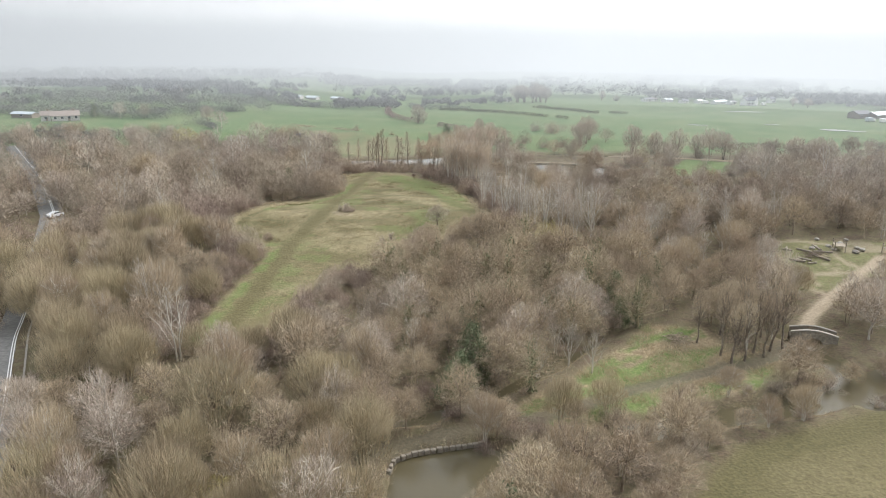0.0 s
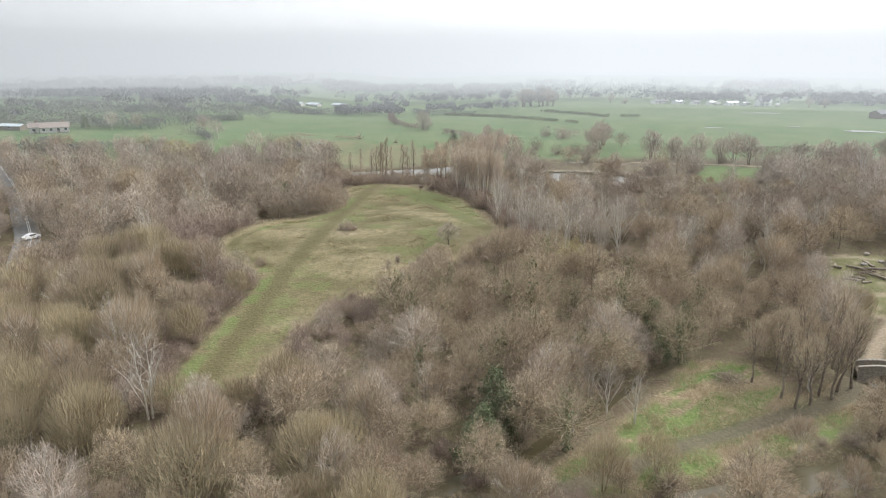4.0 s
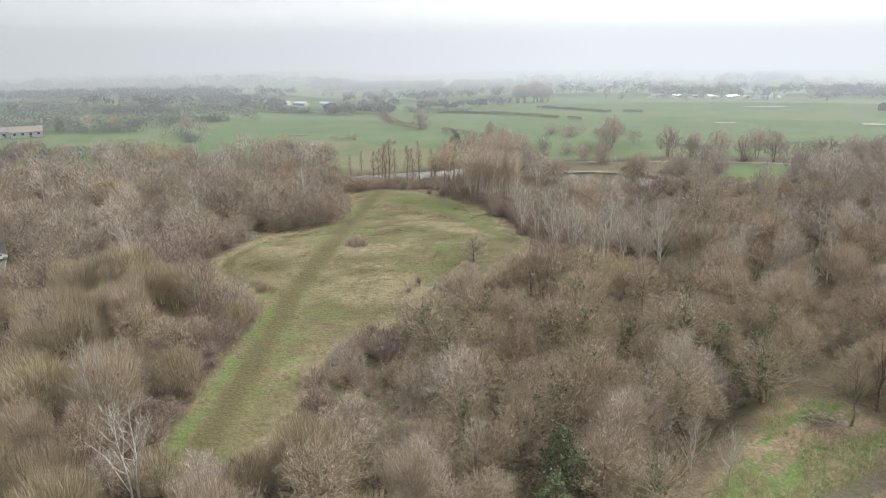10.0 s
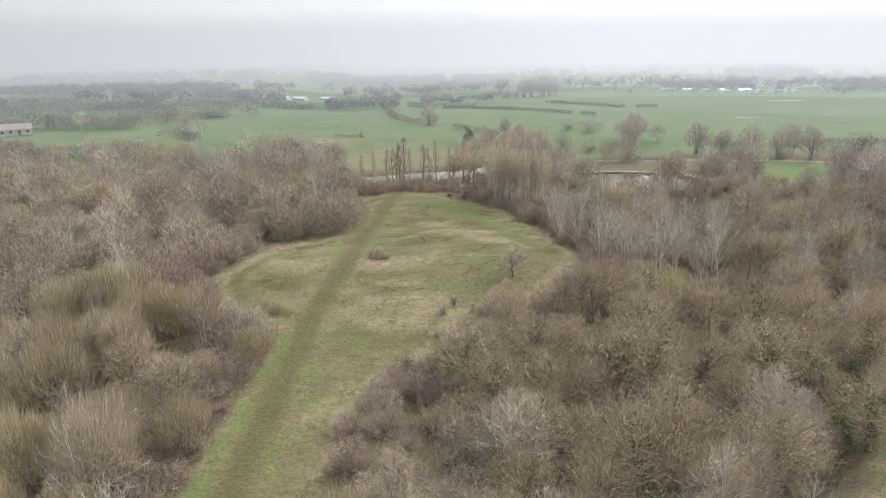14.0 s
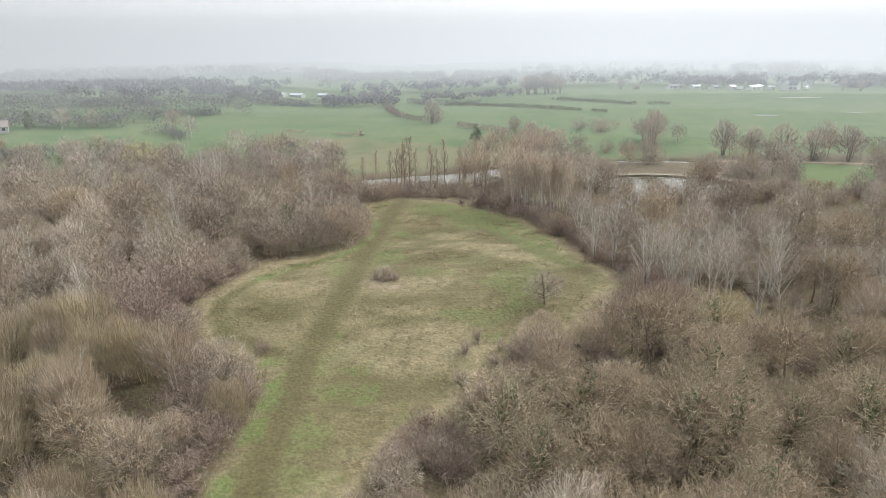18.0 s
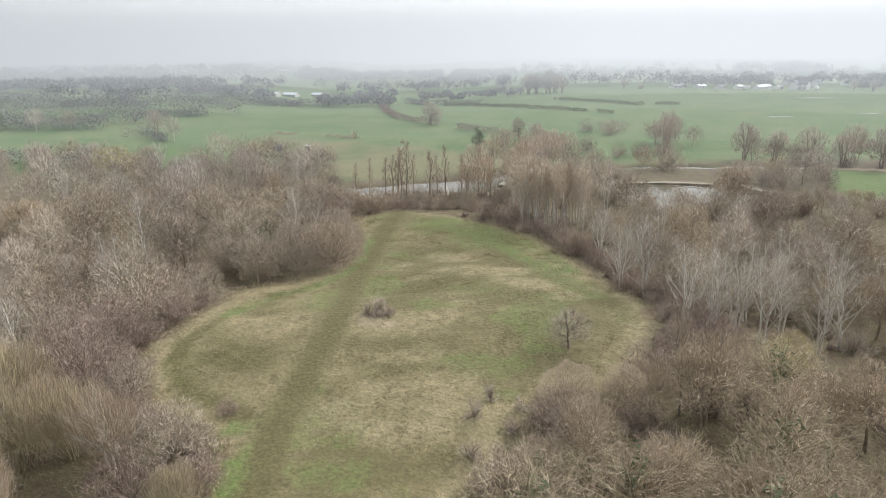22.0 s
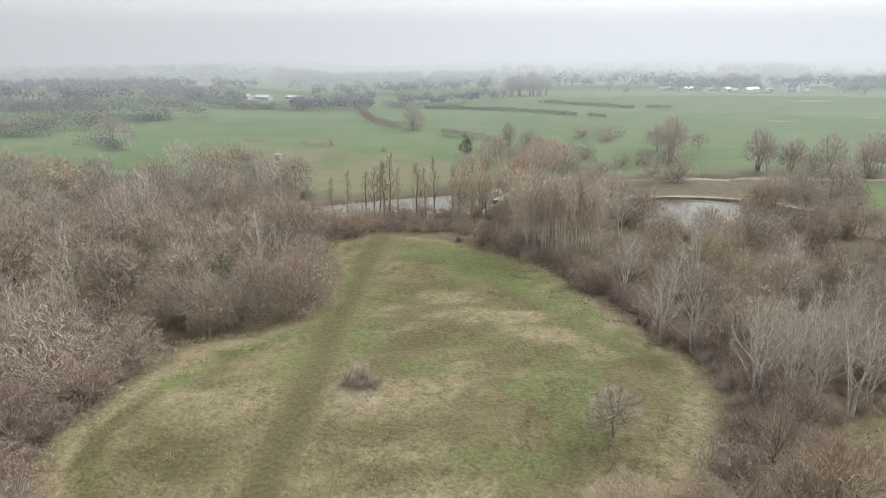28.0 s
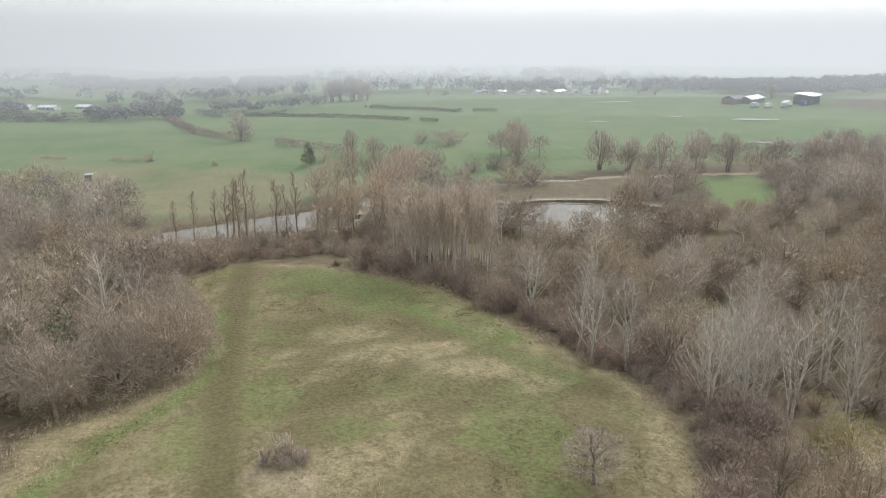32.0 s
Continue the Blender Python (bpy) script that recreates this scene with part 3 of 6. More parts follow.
class Wood:
    """Collects tapered limbs and twigs as triangles."""

    def __init__(self):
        self.v, self.f, self.n = [], [], 0

    def add(self, v, f):
        self.v.append(v)
        self.f.append(f + self.n)
        self.n += len(v)

    def tubes(self, p, q, rp, rq, r, sides=3):
        """Prisms from places p to q with those radii."""
        d = q - p
        u = perpendicular(d, r)
        w = np.cross(d / np.maximum(np.linalg.norm(d, axis=1, keepdims=True), 1e-9), u)
        k = len(p)
        rings = []
        for c, rad in ((p, rp), (q, rq)):
            for s in range(sides):
                a = 6.28319 * s / sides
                rings.append(c + (u * math.cos(a) + w * math.sin(a)) * rad[:, None])
        v = np.stack(rings, 1).reshape(-1, 3)
        base = (np.arange(k) * 2 * sides)[:, None]
        f = []
        for s in range(sides):
            t = (s + 1) % sides
            f += [base + np.array([s, t, sides + t]), base + np.array([s, sides + t, sides + s])]
        self.add(v, np.concatenate(f))

    def slivers(self, p, q, w, r):
        u = perpendicular(q - p, r) * np.reshape(w, (-1, 1))
        v = np.stack([p - u / 2, p + u / 2, q], 1).reshape(-1, 3)
        self.add(v, np.arange(len(v)).reshape(-1, 3))

    def leaves(self, p, size, r):
        """Small leaf-like triangles at places p."""
        a = r.normal(size=p.shape) * size
        b = r.normal(size=p.shape) * size
        self.add(np.stack([p, p + a, p + b], 1).reshape(-1, 3), np.arange(3 * len(p)).reshape(-1, 3))

    def mesh(self, name, mat):
        return tri_mesh(name, np.concatenate(self.v), np.concatenate(self.f), mat)


def unit(v):
    return v / np.maximum(np.linalg.norm(v, axis=-1, keepdims=True), 1e-9)


def tree_meshes(name, seed, tall, wide, bark, twig, stems=1, bare=0.10, limbs=14, twigs=1500, stem_r=0.15, twig_len=1.05, twig_w=0.05,
                lean=0.08, up=0.45, limb_r=0.05, bough_w=0.05, flat=0.6, ivy=0.0, loose=0.5, ascend=False, core=520, core_w=0.075):
    """Trunk with limbs, and a lobed crown of fine twigs, of one bare tree. bare: clear trunk; flat: how blunt the top is; up: how upright the shoots."""
    r = np.random.default_rng(seed)
    wood, crown = Wood(), Wood()
    foot_z = bare * tall
    centre = np.array([0, 0, foot_z + (tall - foot_z) * 0.42])
    radii = np.array([wide * r.uniform(0.9, 1.15), wide * r.uniform(0.9, 1.15), (tall - foot_z) * 0.56])
    # lobes of the crown, one for each limb
    i = np.arange(limbs)
    ez = np.clip(-0.35 + 1.35 * (i + 0.6) / limbs + r.normal(size=limbs) * 0.07, -0.5, 0.98)
    az = 2.4 * i + r.uniform(-0.35, 0.35, limbs)
    ldir = np.stack([np.cos(az) * np.sqrt(1 - ez ** 2), np.sin(az) * np.sqrt(1 - ez ** 2), ez], 1)
    reach = r.uniform(0.62, 1.15, limbs)
    goal = centre + ldir * radii * reach[:, None] * 0.88
    tops, bases = [], []
    for s in range(stems):
        a = 6.283 * (s + r.random() * 0.5) / stems
        out = np.array([math.cos(a), math.sin(a), 0])
        foot = out * (0 if stems == 1 else 0.3)
        top = out * (lean * tall if stems == 1 else wide * r.uniform(0.25, 0.5)) + np.array([0, 0, tall * r.uniform(0.8, 0.93)])
        k = 6
        u = np.linspace(0, 1, k + 1)[:, None]
        nodes = foot + (top - foot) * np.concatenate([u ** 1.25, u ** 1.25, u], 1) + r.normal(size=(k + 1, 3)) * 0.01 * tall * (u > 0)
        nodes[0, 2] = -0.3
        rad = stem_r * (1 if stems == 1 else 0.62) * (1 - u[:, 0]) ** 0.75 + 0.02
        rad[0] *= 1.3
        wood.tubes(nodes[:-1], nodes[1:], rad[:-1], rad[1:], r, 5)
        bases.append(nodes)
    which = np.arange(limbs) % stems
    start = np.array([[np.interp(np.clip((goal[j, 2] / tall) * 0.62, bare * 0.8, 0.8) * 6, range(7), bases[which[j]][:, c]) for c in range(3)] for j in range(limbs)])
    if ascend:
        # boughs sweep upwards all along the trunk, shorter towards the top
        rank = np.clip(bare + (0.92 - bare) * (i + r.random(limbs)) / limbs, 0, 0.95)
        start = np.array([[np.interp(rank[j] * 6, range(7), bases[which[j]][:, c]) for c in range(3)] for j in range(limbs)])
        reach_out = wide * (1.12 - rank) * r.uniform(0.7, 1.2, limbs)
        goal = start + np.stack([np.cos(az) * reach_out, np.sin(az) * reach_out, reach_out * r.uniform(0.9, 1.9, limbs)], 1)
        ldir = unit(goal - start)
    span = np.linalg.norm(goal - start, axis=1, keepdims=True)
    mid = start * 0.45 + goal * 0.55 + r.normal(size=start.shape) * span * 0.07 - [0, 0, 1] * span * 0.05
    lr = limb_r * (0.6 + 0.4 * span[:, 0] / wide)
    wood.tubes(start, mid, lr, lr * 0.65, r)
    wood.tubes(mid, goal, lr * 0.65, lr * 0.25, r)
    # boughs
    nb = limbs * 10
    j = np.repeat(np.arange(limbs), 10)
    t = r.uniform(0.1, 1, (nb, 1))
    at = mid[j] + (goal - mid)[j] * t
    bd = unit(ldir[j] + r.normal(size=(nb, 3)) * 0.6 + [0, 0, up * 0.6])
    wood.slivers(at, at + bd * (wide * r.uniform(0.25, 0.5, (nb, 1))), bough_w * r.uniform(0.7, 1.3, nb), r)
    # crossing shoots inside the crown
    ni = 12 if ascend else max(40, twigs // 7)
    j = r.integers(0, limbs, ni)
    ip = start[j] + (goal - start)[j] * r.uniform(0.15, 0.85, (ni, 1))
    iq = ip + unit(ldir[j] + r.normal(size=(ni, 3)) * 0.7 + [0, 0, up * 0.5]) * wide * r.uniform(0.25, 0.5, (ni, 1))
    wood.slivers(ip, iq, np.full(ni, bough_w * 1.2), r)
    # twigs over the lobed outline
    d = unit(r.normal(size=(twigs * 2, 3)))
    d = d[(d[:, 2] > -0.65) & (r.random(len(d)) < 0.55 + 0.45 * d[:, 2])][:twigs]
    n = len(d)
    lobe = np.exp(-(1 - d @ ldir.T) / 0.10)
    shell = 0.62 + 0.42 * (lobe * reach).max(1)
    depth = 1.03 - np.abs(r.normal(size=n)) * 0.15 * (1 + loose)
    p = centre + d * radii * (shell * np.clip(depth, 0.25, 1.03))[:, None] * [1, 1, flat + (1 - flat) * 1.0]
    out = unit(d * 0.55 + r.normal(size=(n, 3)) * loose + [0, 0, up])
    if ascend:
        j = r.integers(0, limbs, n)
        p = mid[j] + (goal - mid)[j] * r.uniform(-0.5, 1.05, (n, 1)) + r.normal(size=(n, 3)) * 0.28
        out = unit(ldir[j] * 0.9 + r.normal(size=(n, 3)) * loose + [0, 0, up * 0.4])
    length = twig_len * r.uniform(0.5, 1.25, (n, 1))
    crown.slivers(p - out * length * 0.4, p + out * length * 0.6, twig_w * r.uniform(0.6, 1.7, n), r)
    if not ascend:
        # the thick tangle of boughs within the crown
        k = core
        e = unit(r.normal(size=(k, 3)) + [0, 0, 0.2])
        q = centre + e * radii * (0.62 + 0.42 * (np.exp(-(1 - e @ ldir.T) / 0.10) * reach).max(1) - 0.16)[:, None] * r.uniform(0.45, 0.95, (k, 1))
        e = unit(e * 0.5 + r.normal(size=(k, 3)) * 0.6 + [0, 0, up * 0.6])
        crown.slivers(q - e * 0.5, q + e * r.uniform(0.4, 1.0, (k, 1)), core_w * r.uniform(0.6, 1.5, k), r)
    parts = [("trunk", wood.mesh(name + "_trunk", bark)), ("crown", crown.mesh(name + "_crown", TWIGS[twig]))]
    if ivy:
        leaf = Wood()
        q = bases[0][r.integers(0, 5, int(420 * ivy))] + (bases[0][1] - bases[0][0]) * r.random((int(420 * ivy), 1))
        q = q + r.normal(size=q.shape) * [0.4, 0.4, 0.3]
        leaf.leaves(q[q[:, 2] > 0], 0.22, r)
        parts.append(("ivy", leaf.mesh(name + "_ivy", TWIGS["ivy"])))
    return parts


def bush_meshes(name, seed, tall, wide, twig, stems=16, twigs=900, twig_len=0.8, twig_w=0.075, shell=0.0):
    """A many-stemmed shrub: a dome of twigs on spreading stems."""
    r = np.random.default_rng(seed)
    wood, crown = Wood(), Wood()
    a, e = r.uniform(0, 6.283, stems), r.uniform(0.25, 1.35, stems)
    d = np.stack([np.cos(a) * np.cos(e), np.sin(a) * np.cos(e), np.sin(e)], 1)
    length = 1 / np.sqrt((d[:, 0] / wide) ** 2 + (d[:, 1] / wide) ** 2 + (d[:, 2] / tall) ** 2) * r.uniform(0.7, 0.95, stems)
    p = np.zeros((stems, 3)) - [0, 0, 0.15]
    q = p + d * length[:, None]
    # all stems rise from one stool
    ring = [(0.11 * math.cos(2.0944 * k), 0.11 * math.sin(2.0944 * k), -0.15) for k in range(3)]
    tip = [(0.014 * math.cos(2.0944 * k), 0.014 * math.sin(2.0944 * k), 0) for k in range(3)]
    v = np.concatenate([np.array(ring), (q[:, None, :] + np.array(tip)[None]).reshape(-1, 3)])
    j = 3 + 3 * np.arange(stems)[:, None]
    o = np.zeros_like(j)
    wood.add(v, np.concatenate([np.concatenate([np.hstack([o + k, o + (k + 1) % 3, j + (k + 1) % 3]), np.hstack([o + k, j + (k + 1) % 3, j + k])]) for k in range(3)]))
    s = r.integers(0, stems, twigs)
    u = r.uniform(0.2, 1, (twigs, 1)) ** 0.7
    at = p[s] + (q - p)[s] * u + r.normal(size=(twigs, 3)) * 0.18 * wide * u
    at[:, 2] = np.abs(at[:, 2])
    if shell:
        # part of the twigs form the rounded outside
        k = int(twigs * shell)
        e = unit(r.normal(size=(k, 3)) + [0, 0, 0.25])
        e[:, 2] = np.abs(e[:, 2])
        e = e[:, :] * (0.9 + 0.12 * np.sin(e[:, :1] * 7 + seed) * np.cos(e[:, 1:2] * 6))
        at[:k] = e * [wide, wide, tall] * (1 - np.abs(r.normal(size=(k, 1))) * 0.07) + [0, 0, 0.12 * tall]
        d = np.concatenate([d, e])
        s[:k] = stems + np.arange(k)
    dd = unit(d[s] * 0.6 + r.normal(size=(twigs, 3)) * 0.6 + [0, 0, 0.35])
    crown.slivers(at, at + dd * (twig_len * r.uniform(0.5, 1.2, (twigs, 1))), twig_w * r.uniform(0.7, 1.6, twigs), r)
    if shell:
        # the thick tangle of stems within the dome
        k = int((230 if twig_w < 0.055 else 120) * wide * shell)
        e = unit(r.normal(size=(k, 3)) + [0, 0, 0.3])
        e[:, 2] = np.abs(e[:, 2])
        q = e * [wide, wide, tall] * (0.9 + 0.12 * np.sin(e[:, :1] * 7 + seed) * np.cos(e[:, 1:2] * 6)) * r.uniform(0.5, 0.92, (k, 1))
        e = unit(e * 0.5 + r.normal(size=(k, 3)) * 0.6 + [0, 0, 0.4])
        crown.slivers(q - e * 0.4, q + e * r.uniform(0.4, 0.9, (k, 1)), twig_w * r.uniform(0.9, 2.2, k), r)
    return [("woody_base", wood.mesh(name + "_base", M_BARK)), ("crown", crown.mesh(name + "_crown", TWIGS[twig]))]


def evergreen_meshes(name, seed, tall, wide, leaves=2200):
    """A holly or ivy-clad tree: trunk and a ragged crown of leaf sprays."""
    r = np.random.default_rng(seed)
    wood, crown = Wood(), Wood()
    wood.tubes(np.array([[0, 0, -0.2]]), np.array([[0.1, 0, tall * 0.9]]), np.array([0.16]), np.array([0.03]), r, 6)
    n = 40
    h = r.uniform(0.12, 1, n)
    a = r.uniform(0, 6.283, n)
    c = np.stack([np.cos(a) * wide * (1.05 - h) ** 0.6 * 0.8, np.sin(a) * wide * (1.05 - h) ** 0.6 * 0.8, h * tall], 1)
    wood.tubes(c * [0, 0, 0.9], c, np.full(n, 0.04), np.full(n, 0.015), r)
    q = c[r.integers(0, n, leaves)] + r.normal(size=(leaves, 3)) * 0.42
    crown.leaves(q, 0.17, r)
    return [("trunk", wood.mesh(name + "_trunk", M_BARK)), ("crown", crown.mesh(name + "_crown", TWIGS["ivy"]))]


KINDS = {}


def kind(key, name, label, category, meshes, far=None, faint=None):
    """Registers a kind of plant: its near variants, and lighter ones for the far wood."""
    KINDS[key] = (name, label, category, meshes, far or meshes, faint or far or meshes)


def tree_kind(key, name, label, seed, tall, wide, bark, twig, count=1700, thick=0.038, spread_h=0.06, n=3, core=520, **more):
    near = [tree_meshes(name, seed + k, tall * (1 + spread_h * (k - 1)), wide * (1 + 0.08 * (k - 1)), bark, twig, twigs=count, twig_w=thick, core=core, **more) for k in range(n)]
    far = [tree_meshes(name, seed + 5 + k, tall, wide, bark, twig, twigs=int(count * 0.6), twig_w=thick * 1.35, core=core // 2, core_w=0.13, **more) for k in range(2)]
    faint = [tree_meshes(name, seed + 7 + k, tall, wide, bark, twig, twigs=int(count * 0.36), twig_w=thick * 1.9, core=core // 4, core_w=0.2, **more) for k in range(2)]
    kind(key, name, label, "tree", near, far, faint)


def bush_kind(key, name, label, seed, tall, wide, twigs, stems, count, length, thick, shell=0.0):
    near = [bush_meshes(name, seed + k, tall, wide, tw, stems, count, length, thick, shell) for k, tw in enumerate(twigs)]
    far = [bush_meshes(name, seed + 5 + k, tall, wide, tw, stems, int(count * 0.5), length, thick * 1.45, shell) for k, tw in enumerate(twigs)]
    kind(key, name, label, "bush", near, far)


tree_kind("alder", "alder_tree", "bare brown alder with a rounded crown of fine twigs", 10, 9.8, 4.5, M_BARK, "rust", twig_len=0.9)
tree_kind("ash", "ash_tree", "bare grey-brown ash with upswept twigs", 20, 10.6, 4.5, M_BARK_PALE, "grey", up=0.7, twig_len=1.1)
tree_kind("maple", "maple_tree", "bare field maple with a broad grey-brown crown", 40, 9.2, 4.8, M_BARK, "umber", limbs=16, twig_len=0.9)
KINDS["elm"] = ("elm_tree", "bare elm with a dense umber crown of twigs", *KINDS["maple"][2:])
tree_kind("oak", "oak_tree", "broad bare oak with crooked pale limbs and ivy", 50, 10.5, 5.4, M_BARK_GREEN, "rust", 2100, 0.034, core=320, limbs=24, stem_r=0.26, limb_r=0.09, bough_w=0.036, twig_len=0.8, up=0.35, ivy=0.8, loose=0.7)
tree_kind("birch", "birch_tree", "tall slender bare birch with a pale trunk", 60, 12.5, 3.4, M_BARK_BIRCH, "umber", 360, 0.026, stems=2, limbs=26, bare=0.12, stem_r=0.20, limb_r=0.045, bough_w=0.034, up=0.9, lean=0.05, loose=0.45, ascend=True)
tree_kind("sapling", "birch_sapling", "thin straight pale-stemmed young birch with sparse russet twigs", 70, 13, 2.2, M_BARK_PALE, "orange", 480, 0.032, limbs=16, bare=0.3, stem_r=0.13, limb_r=0.03, up=0.9, lean=0.03, ascend=True)
tree_kind("willow", "willow_tree", "many-stemmed bare willow with upright straw-coloured shoots", 80, 9.4, 4.7, M_BARK_GREEN, "olive", 2100, 0.036, stems=5, limbs=20, up=1.7, twig_len=1.9, loose=0.34, bough_w=0.045)
tree_kind("osier", "osier_willow", "tall bare willow with long fine grey-straw shoots", 90, 10.4, 4.0, M_BARK_PALE, "red", 1900, 0.034, stems=3, limbs=18, bare=0.12, up=1.5, twig_len=1.9, loose=0.36, bough_w=0.045)
tree_kind("russet", "rowan_tree", "bare russet-brown small tree with a dense crown", 100, 8.8, 4.2, M_BARK, "red", stems=2, limbs=15)
tree_kind("poplar", "poplar_tree", "tall bare poplar with a narrow crown beside the pond", 110, 15.0, 1.9, M_BARK, "grey", 650, 0.028, limbs=24, bare=0.2, stem_r=0.2, limb_r=0.035, up=1.2, lean=0.03, loose=0.35, ascend=True)
tree_kind("pollard", "pollard_willow", "broad bare willow with fanned branches at the field edge", 120, 11.5, 4.9, M_BARK, "grey", 3000, 0.045, core=40, stems=3, limbs=24, bare=0.10, stem_r=0.34, limb_r=0.085, bough_w=0.05, up=0.9, twig_len=1.4)
tree_kind("tawny", "tawny_willow", "tall bare willow with a tawny haze of shoots by the pond", 150, 13, 4.0, M_BARK, "orange", 2400, 0.04, core=150, stems=2, limbs=22, bare=0.22, stem_r=0.2, up=0.9, twig_len=1.3)
tree_kind("pole", "alder_pole", "tall dark-stemmed bare alder with a thin russet crown", 130, 14, 2.3, M_BARK_DARK, "red", 900, 0.032, core=0, limbs=15, bare=0.3, stem_r=0.2, limb_r=0.05, up=0.8, lean=0.04)
bush_kind("thorn", "hawthorn_bush", "dark purple-brown leafless hawthorn thicket", 200, 4.2, 3.4, ("purple",) * 3, 22, 1300, 0.7, 0.05, 0.4)
bush_kind("plum", "blackthorn_bush", "dense purple-brown leafless blackthorn mound", 210, 5.6, 4.9, ("purple", "umber", "purple"), 24, 2000, 0.8, 0.046, 0.55)
bush_kind("sallow", "sallow_bush", "rounded leafless sallow bush of fine brown twigs", 220, 6.0, 4.3, ("umber", "umber", "brown"), 26, 1600, 0.9, 0.05, 0.5)
KINDS["elder"] = ("elder_bush", "broad leafless elder bush with umber twigs", *KINDS["sallow"][2:])
bush_kind("mound", "sallow_thicket", "broad domed leafless sallow thicket of fine brown twigs", 230, 7.6, 5.4, ("umber", "brown", "umber", "purple"), 28, 2400, 0.85, 0.046, 0.6)
bush_kind("hazel", "hazel_bush", "leafless hazel understorey with fine brown twigs", 240, 4.6, 3.0, ("brown", "red", "grey"), 16, 900, 1.0, 0.045)
bush_kind("catkin", "catkin_bush", "rounded willow bush yellow with catkins", 260, 5.4, 3.8, ("yellow",) * 2, 24, 2000, 0.7, 0.05, 0.5)
kind("bramble", "bramble_clump", "low brown tangle of bramble and dead stems", "bush",
     [bush_meshes("bramble", 130 + k, 1.7, 2.2, "purple", 18, 600, 0.6) for k in range(2)])
kind("holly", "holly_tree", "dark green ivy-clad evergreen in the bare wood", "tree",
     [evergreen_meshes("holly", 140 + k, 7.5, 2.7) for k in range(2)])
kind("crab", "crab_tree", "small bare tree with crooked dark limbs", "tree",
     [tree_meshes("crab", 190, 5.4, 3.4, M_BARK_DARK, "grey", core=0, limbs=20, twigs=1700, twig_w=0.03, stem_r=0.13, limb_r=0.06, bough_w=0.03, up=0.2, twig_len=0.7)])
kind("dome", "sallow_bush", "large rounded leafless sallow overhanging the meadow edge", "bush",
     [bush_meshes("dome", 180 + k, 7.2, 5.8, ("brown", "umber", "brown")[k], 30, 6500, 0.62, 0.04, 0.8) for k in range(3)])
kind("whips", "sapling_clump", "sparse upright leafless saplings on a bare patch of meadow", "bush",
     [bush_meshes("whips", 170 + k, 2.9, 1.2, "grey", 14, 300, 0.7, 0.035) for k in range(2)])
PLANTED = {}


def plant(key, x, y, scale=1.0, z=None, turn=None, variant=None, label=""):
    name, text, category, near, far, faint = KINDS[key]
    meshes = near if y < 180 and abs(x) < 80 or y < 218 and -58 < x < 48 else far if y < 240 and abs(x) < 115 or y < 275 and -80 < x < 65 else faint
    n = PLANTED[key] = PLANTED.get(key, 0) + 1
    top = new(name)
    top.empty_display_size = 0.5
    top.matrix_basis = pose(x, y, gz(x, y) if z is None else z, rng.normal() * 2.5, rng.normal() * 2.5, rng.uniform(0, 360) if turn is None else turn) @ Matrix.Diagonal((scale, scale, scale * rng.uniform(0.92, 1.08), 1))
    for pname, me in meshes[(n if variant is None else variant) % len(meshes)]:
        new(pname, me).parent = top
    return tagged(top, label or text, category, group={"tree": "trees of the wood", "bush": "bushes of the wood edge"}[category])


def scatter(x0, x1, y0, y1, step):
    gx, gy = np.meshgrid(np.arange(x0, x1, step), np.arange(y0, y1, step * 0.87))
    gx = gx + (np.arange(gx.shape[0]) % 2)[:, None] * step / 2
    x = (gx + rng.uniform(-0.45, 0.45, gx.shape) * step).ravel()
    y = (gy + rng.uniform(-0.45, 0.45, gy.shape) * step).ravel()
    return x, y


# trees that stand out
for x, y, k, s in [(16, 102.4, "birch", 0.62), (22, 107.3, "birch", 0.7), (20.5, 112, "birch", 0.6), (25.5, 104, "birch", 0.68), (12.5, 108, "ash", 1.0), (17, 113, "ash", 0.95), (9.5, 102.5, "ash", 0.85), (24, 117, "alder", 0.9)]:
    plant(k, x, y, s)
for x, y, k, s in [(-48.9, 105.5, "birch", 1.0), (-40.2, 212.7, "birch", 0.95), (69.9, 162.8, "birch", 0.95), (47.9, 158.6, "birch", 0.9),
                   (-9, 82, "russet", 0.7), (-12, 84, "alder", 0.8), (-5, 86, "alder", 0.8), (-15.2, 85.8, "ash", 0.9), (-11, 97.1, "ash", 0.95), (-4.8, 104.6, "birch", 0.8), (7.7, 116, "oak", 1.2), (12, 121, "oak", 1.15), (4, 112, "oak", 1.05)]:
    plant(k, x, y, s)
for x, y in [(15.5, 168), (18.5, 166.5), (21.5, 167), (17, 171), (20, 170), (23.5, 170), (22, 173.5), (26, 168), (30.5, 171), (33.5, 167), (38.5, 170), (13.8, 179.5), (10.8, 182), (40, 176), (27, 175), (36, 185), (39, 187), (32, 183)]:
    plant("birch", x, y, rng.uniform(0.85, 1.08))
for x, y in [(57.7, 173.7), (75.6, 190), (51.8, 164.5), (69.8, 183), (84, 174), (64, 168), (-69, 190), (-66, 193.5), (-79, 252), (-76, 254), (-81, 256), (-74, 250), (-54.1, 114), (-40.3, 94.9)]:
    plant("birch", x, y, rng.uniform(0.8, 1.0))
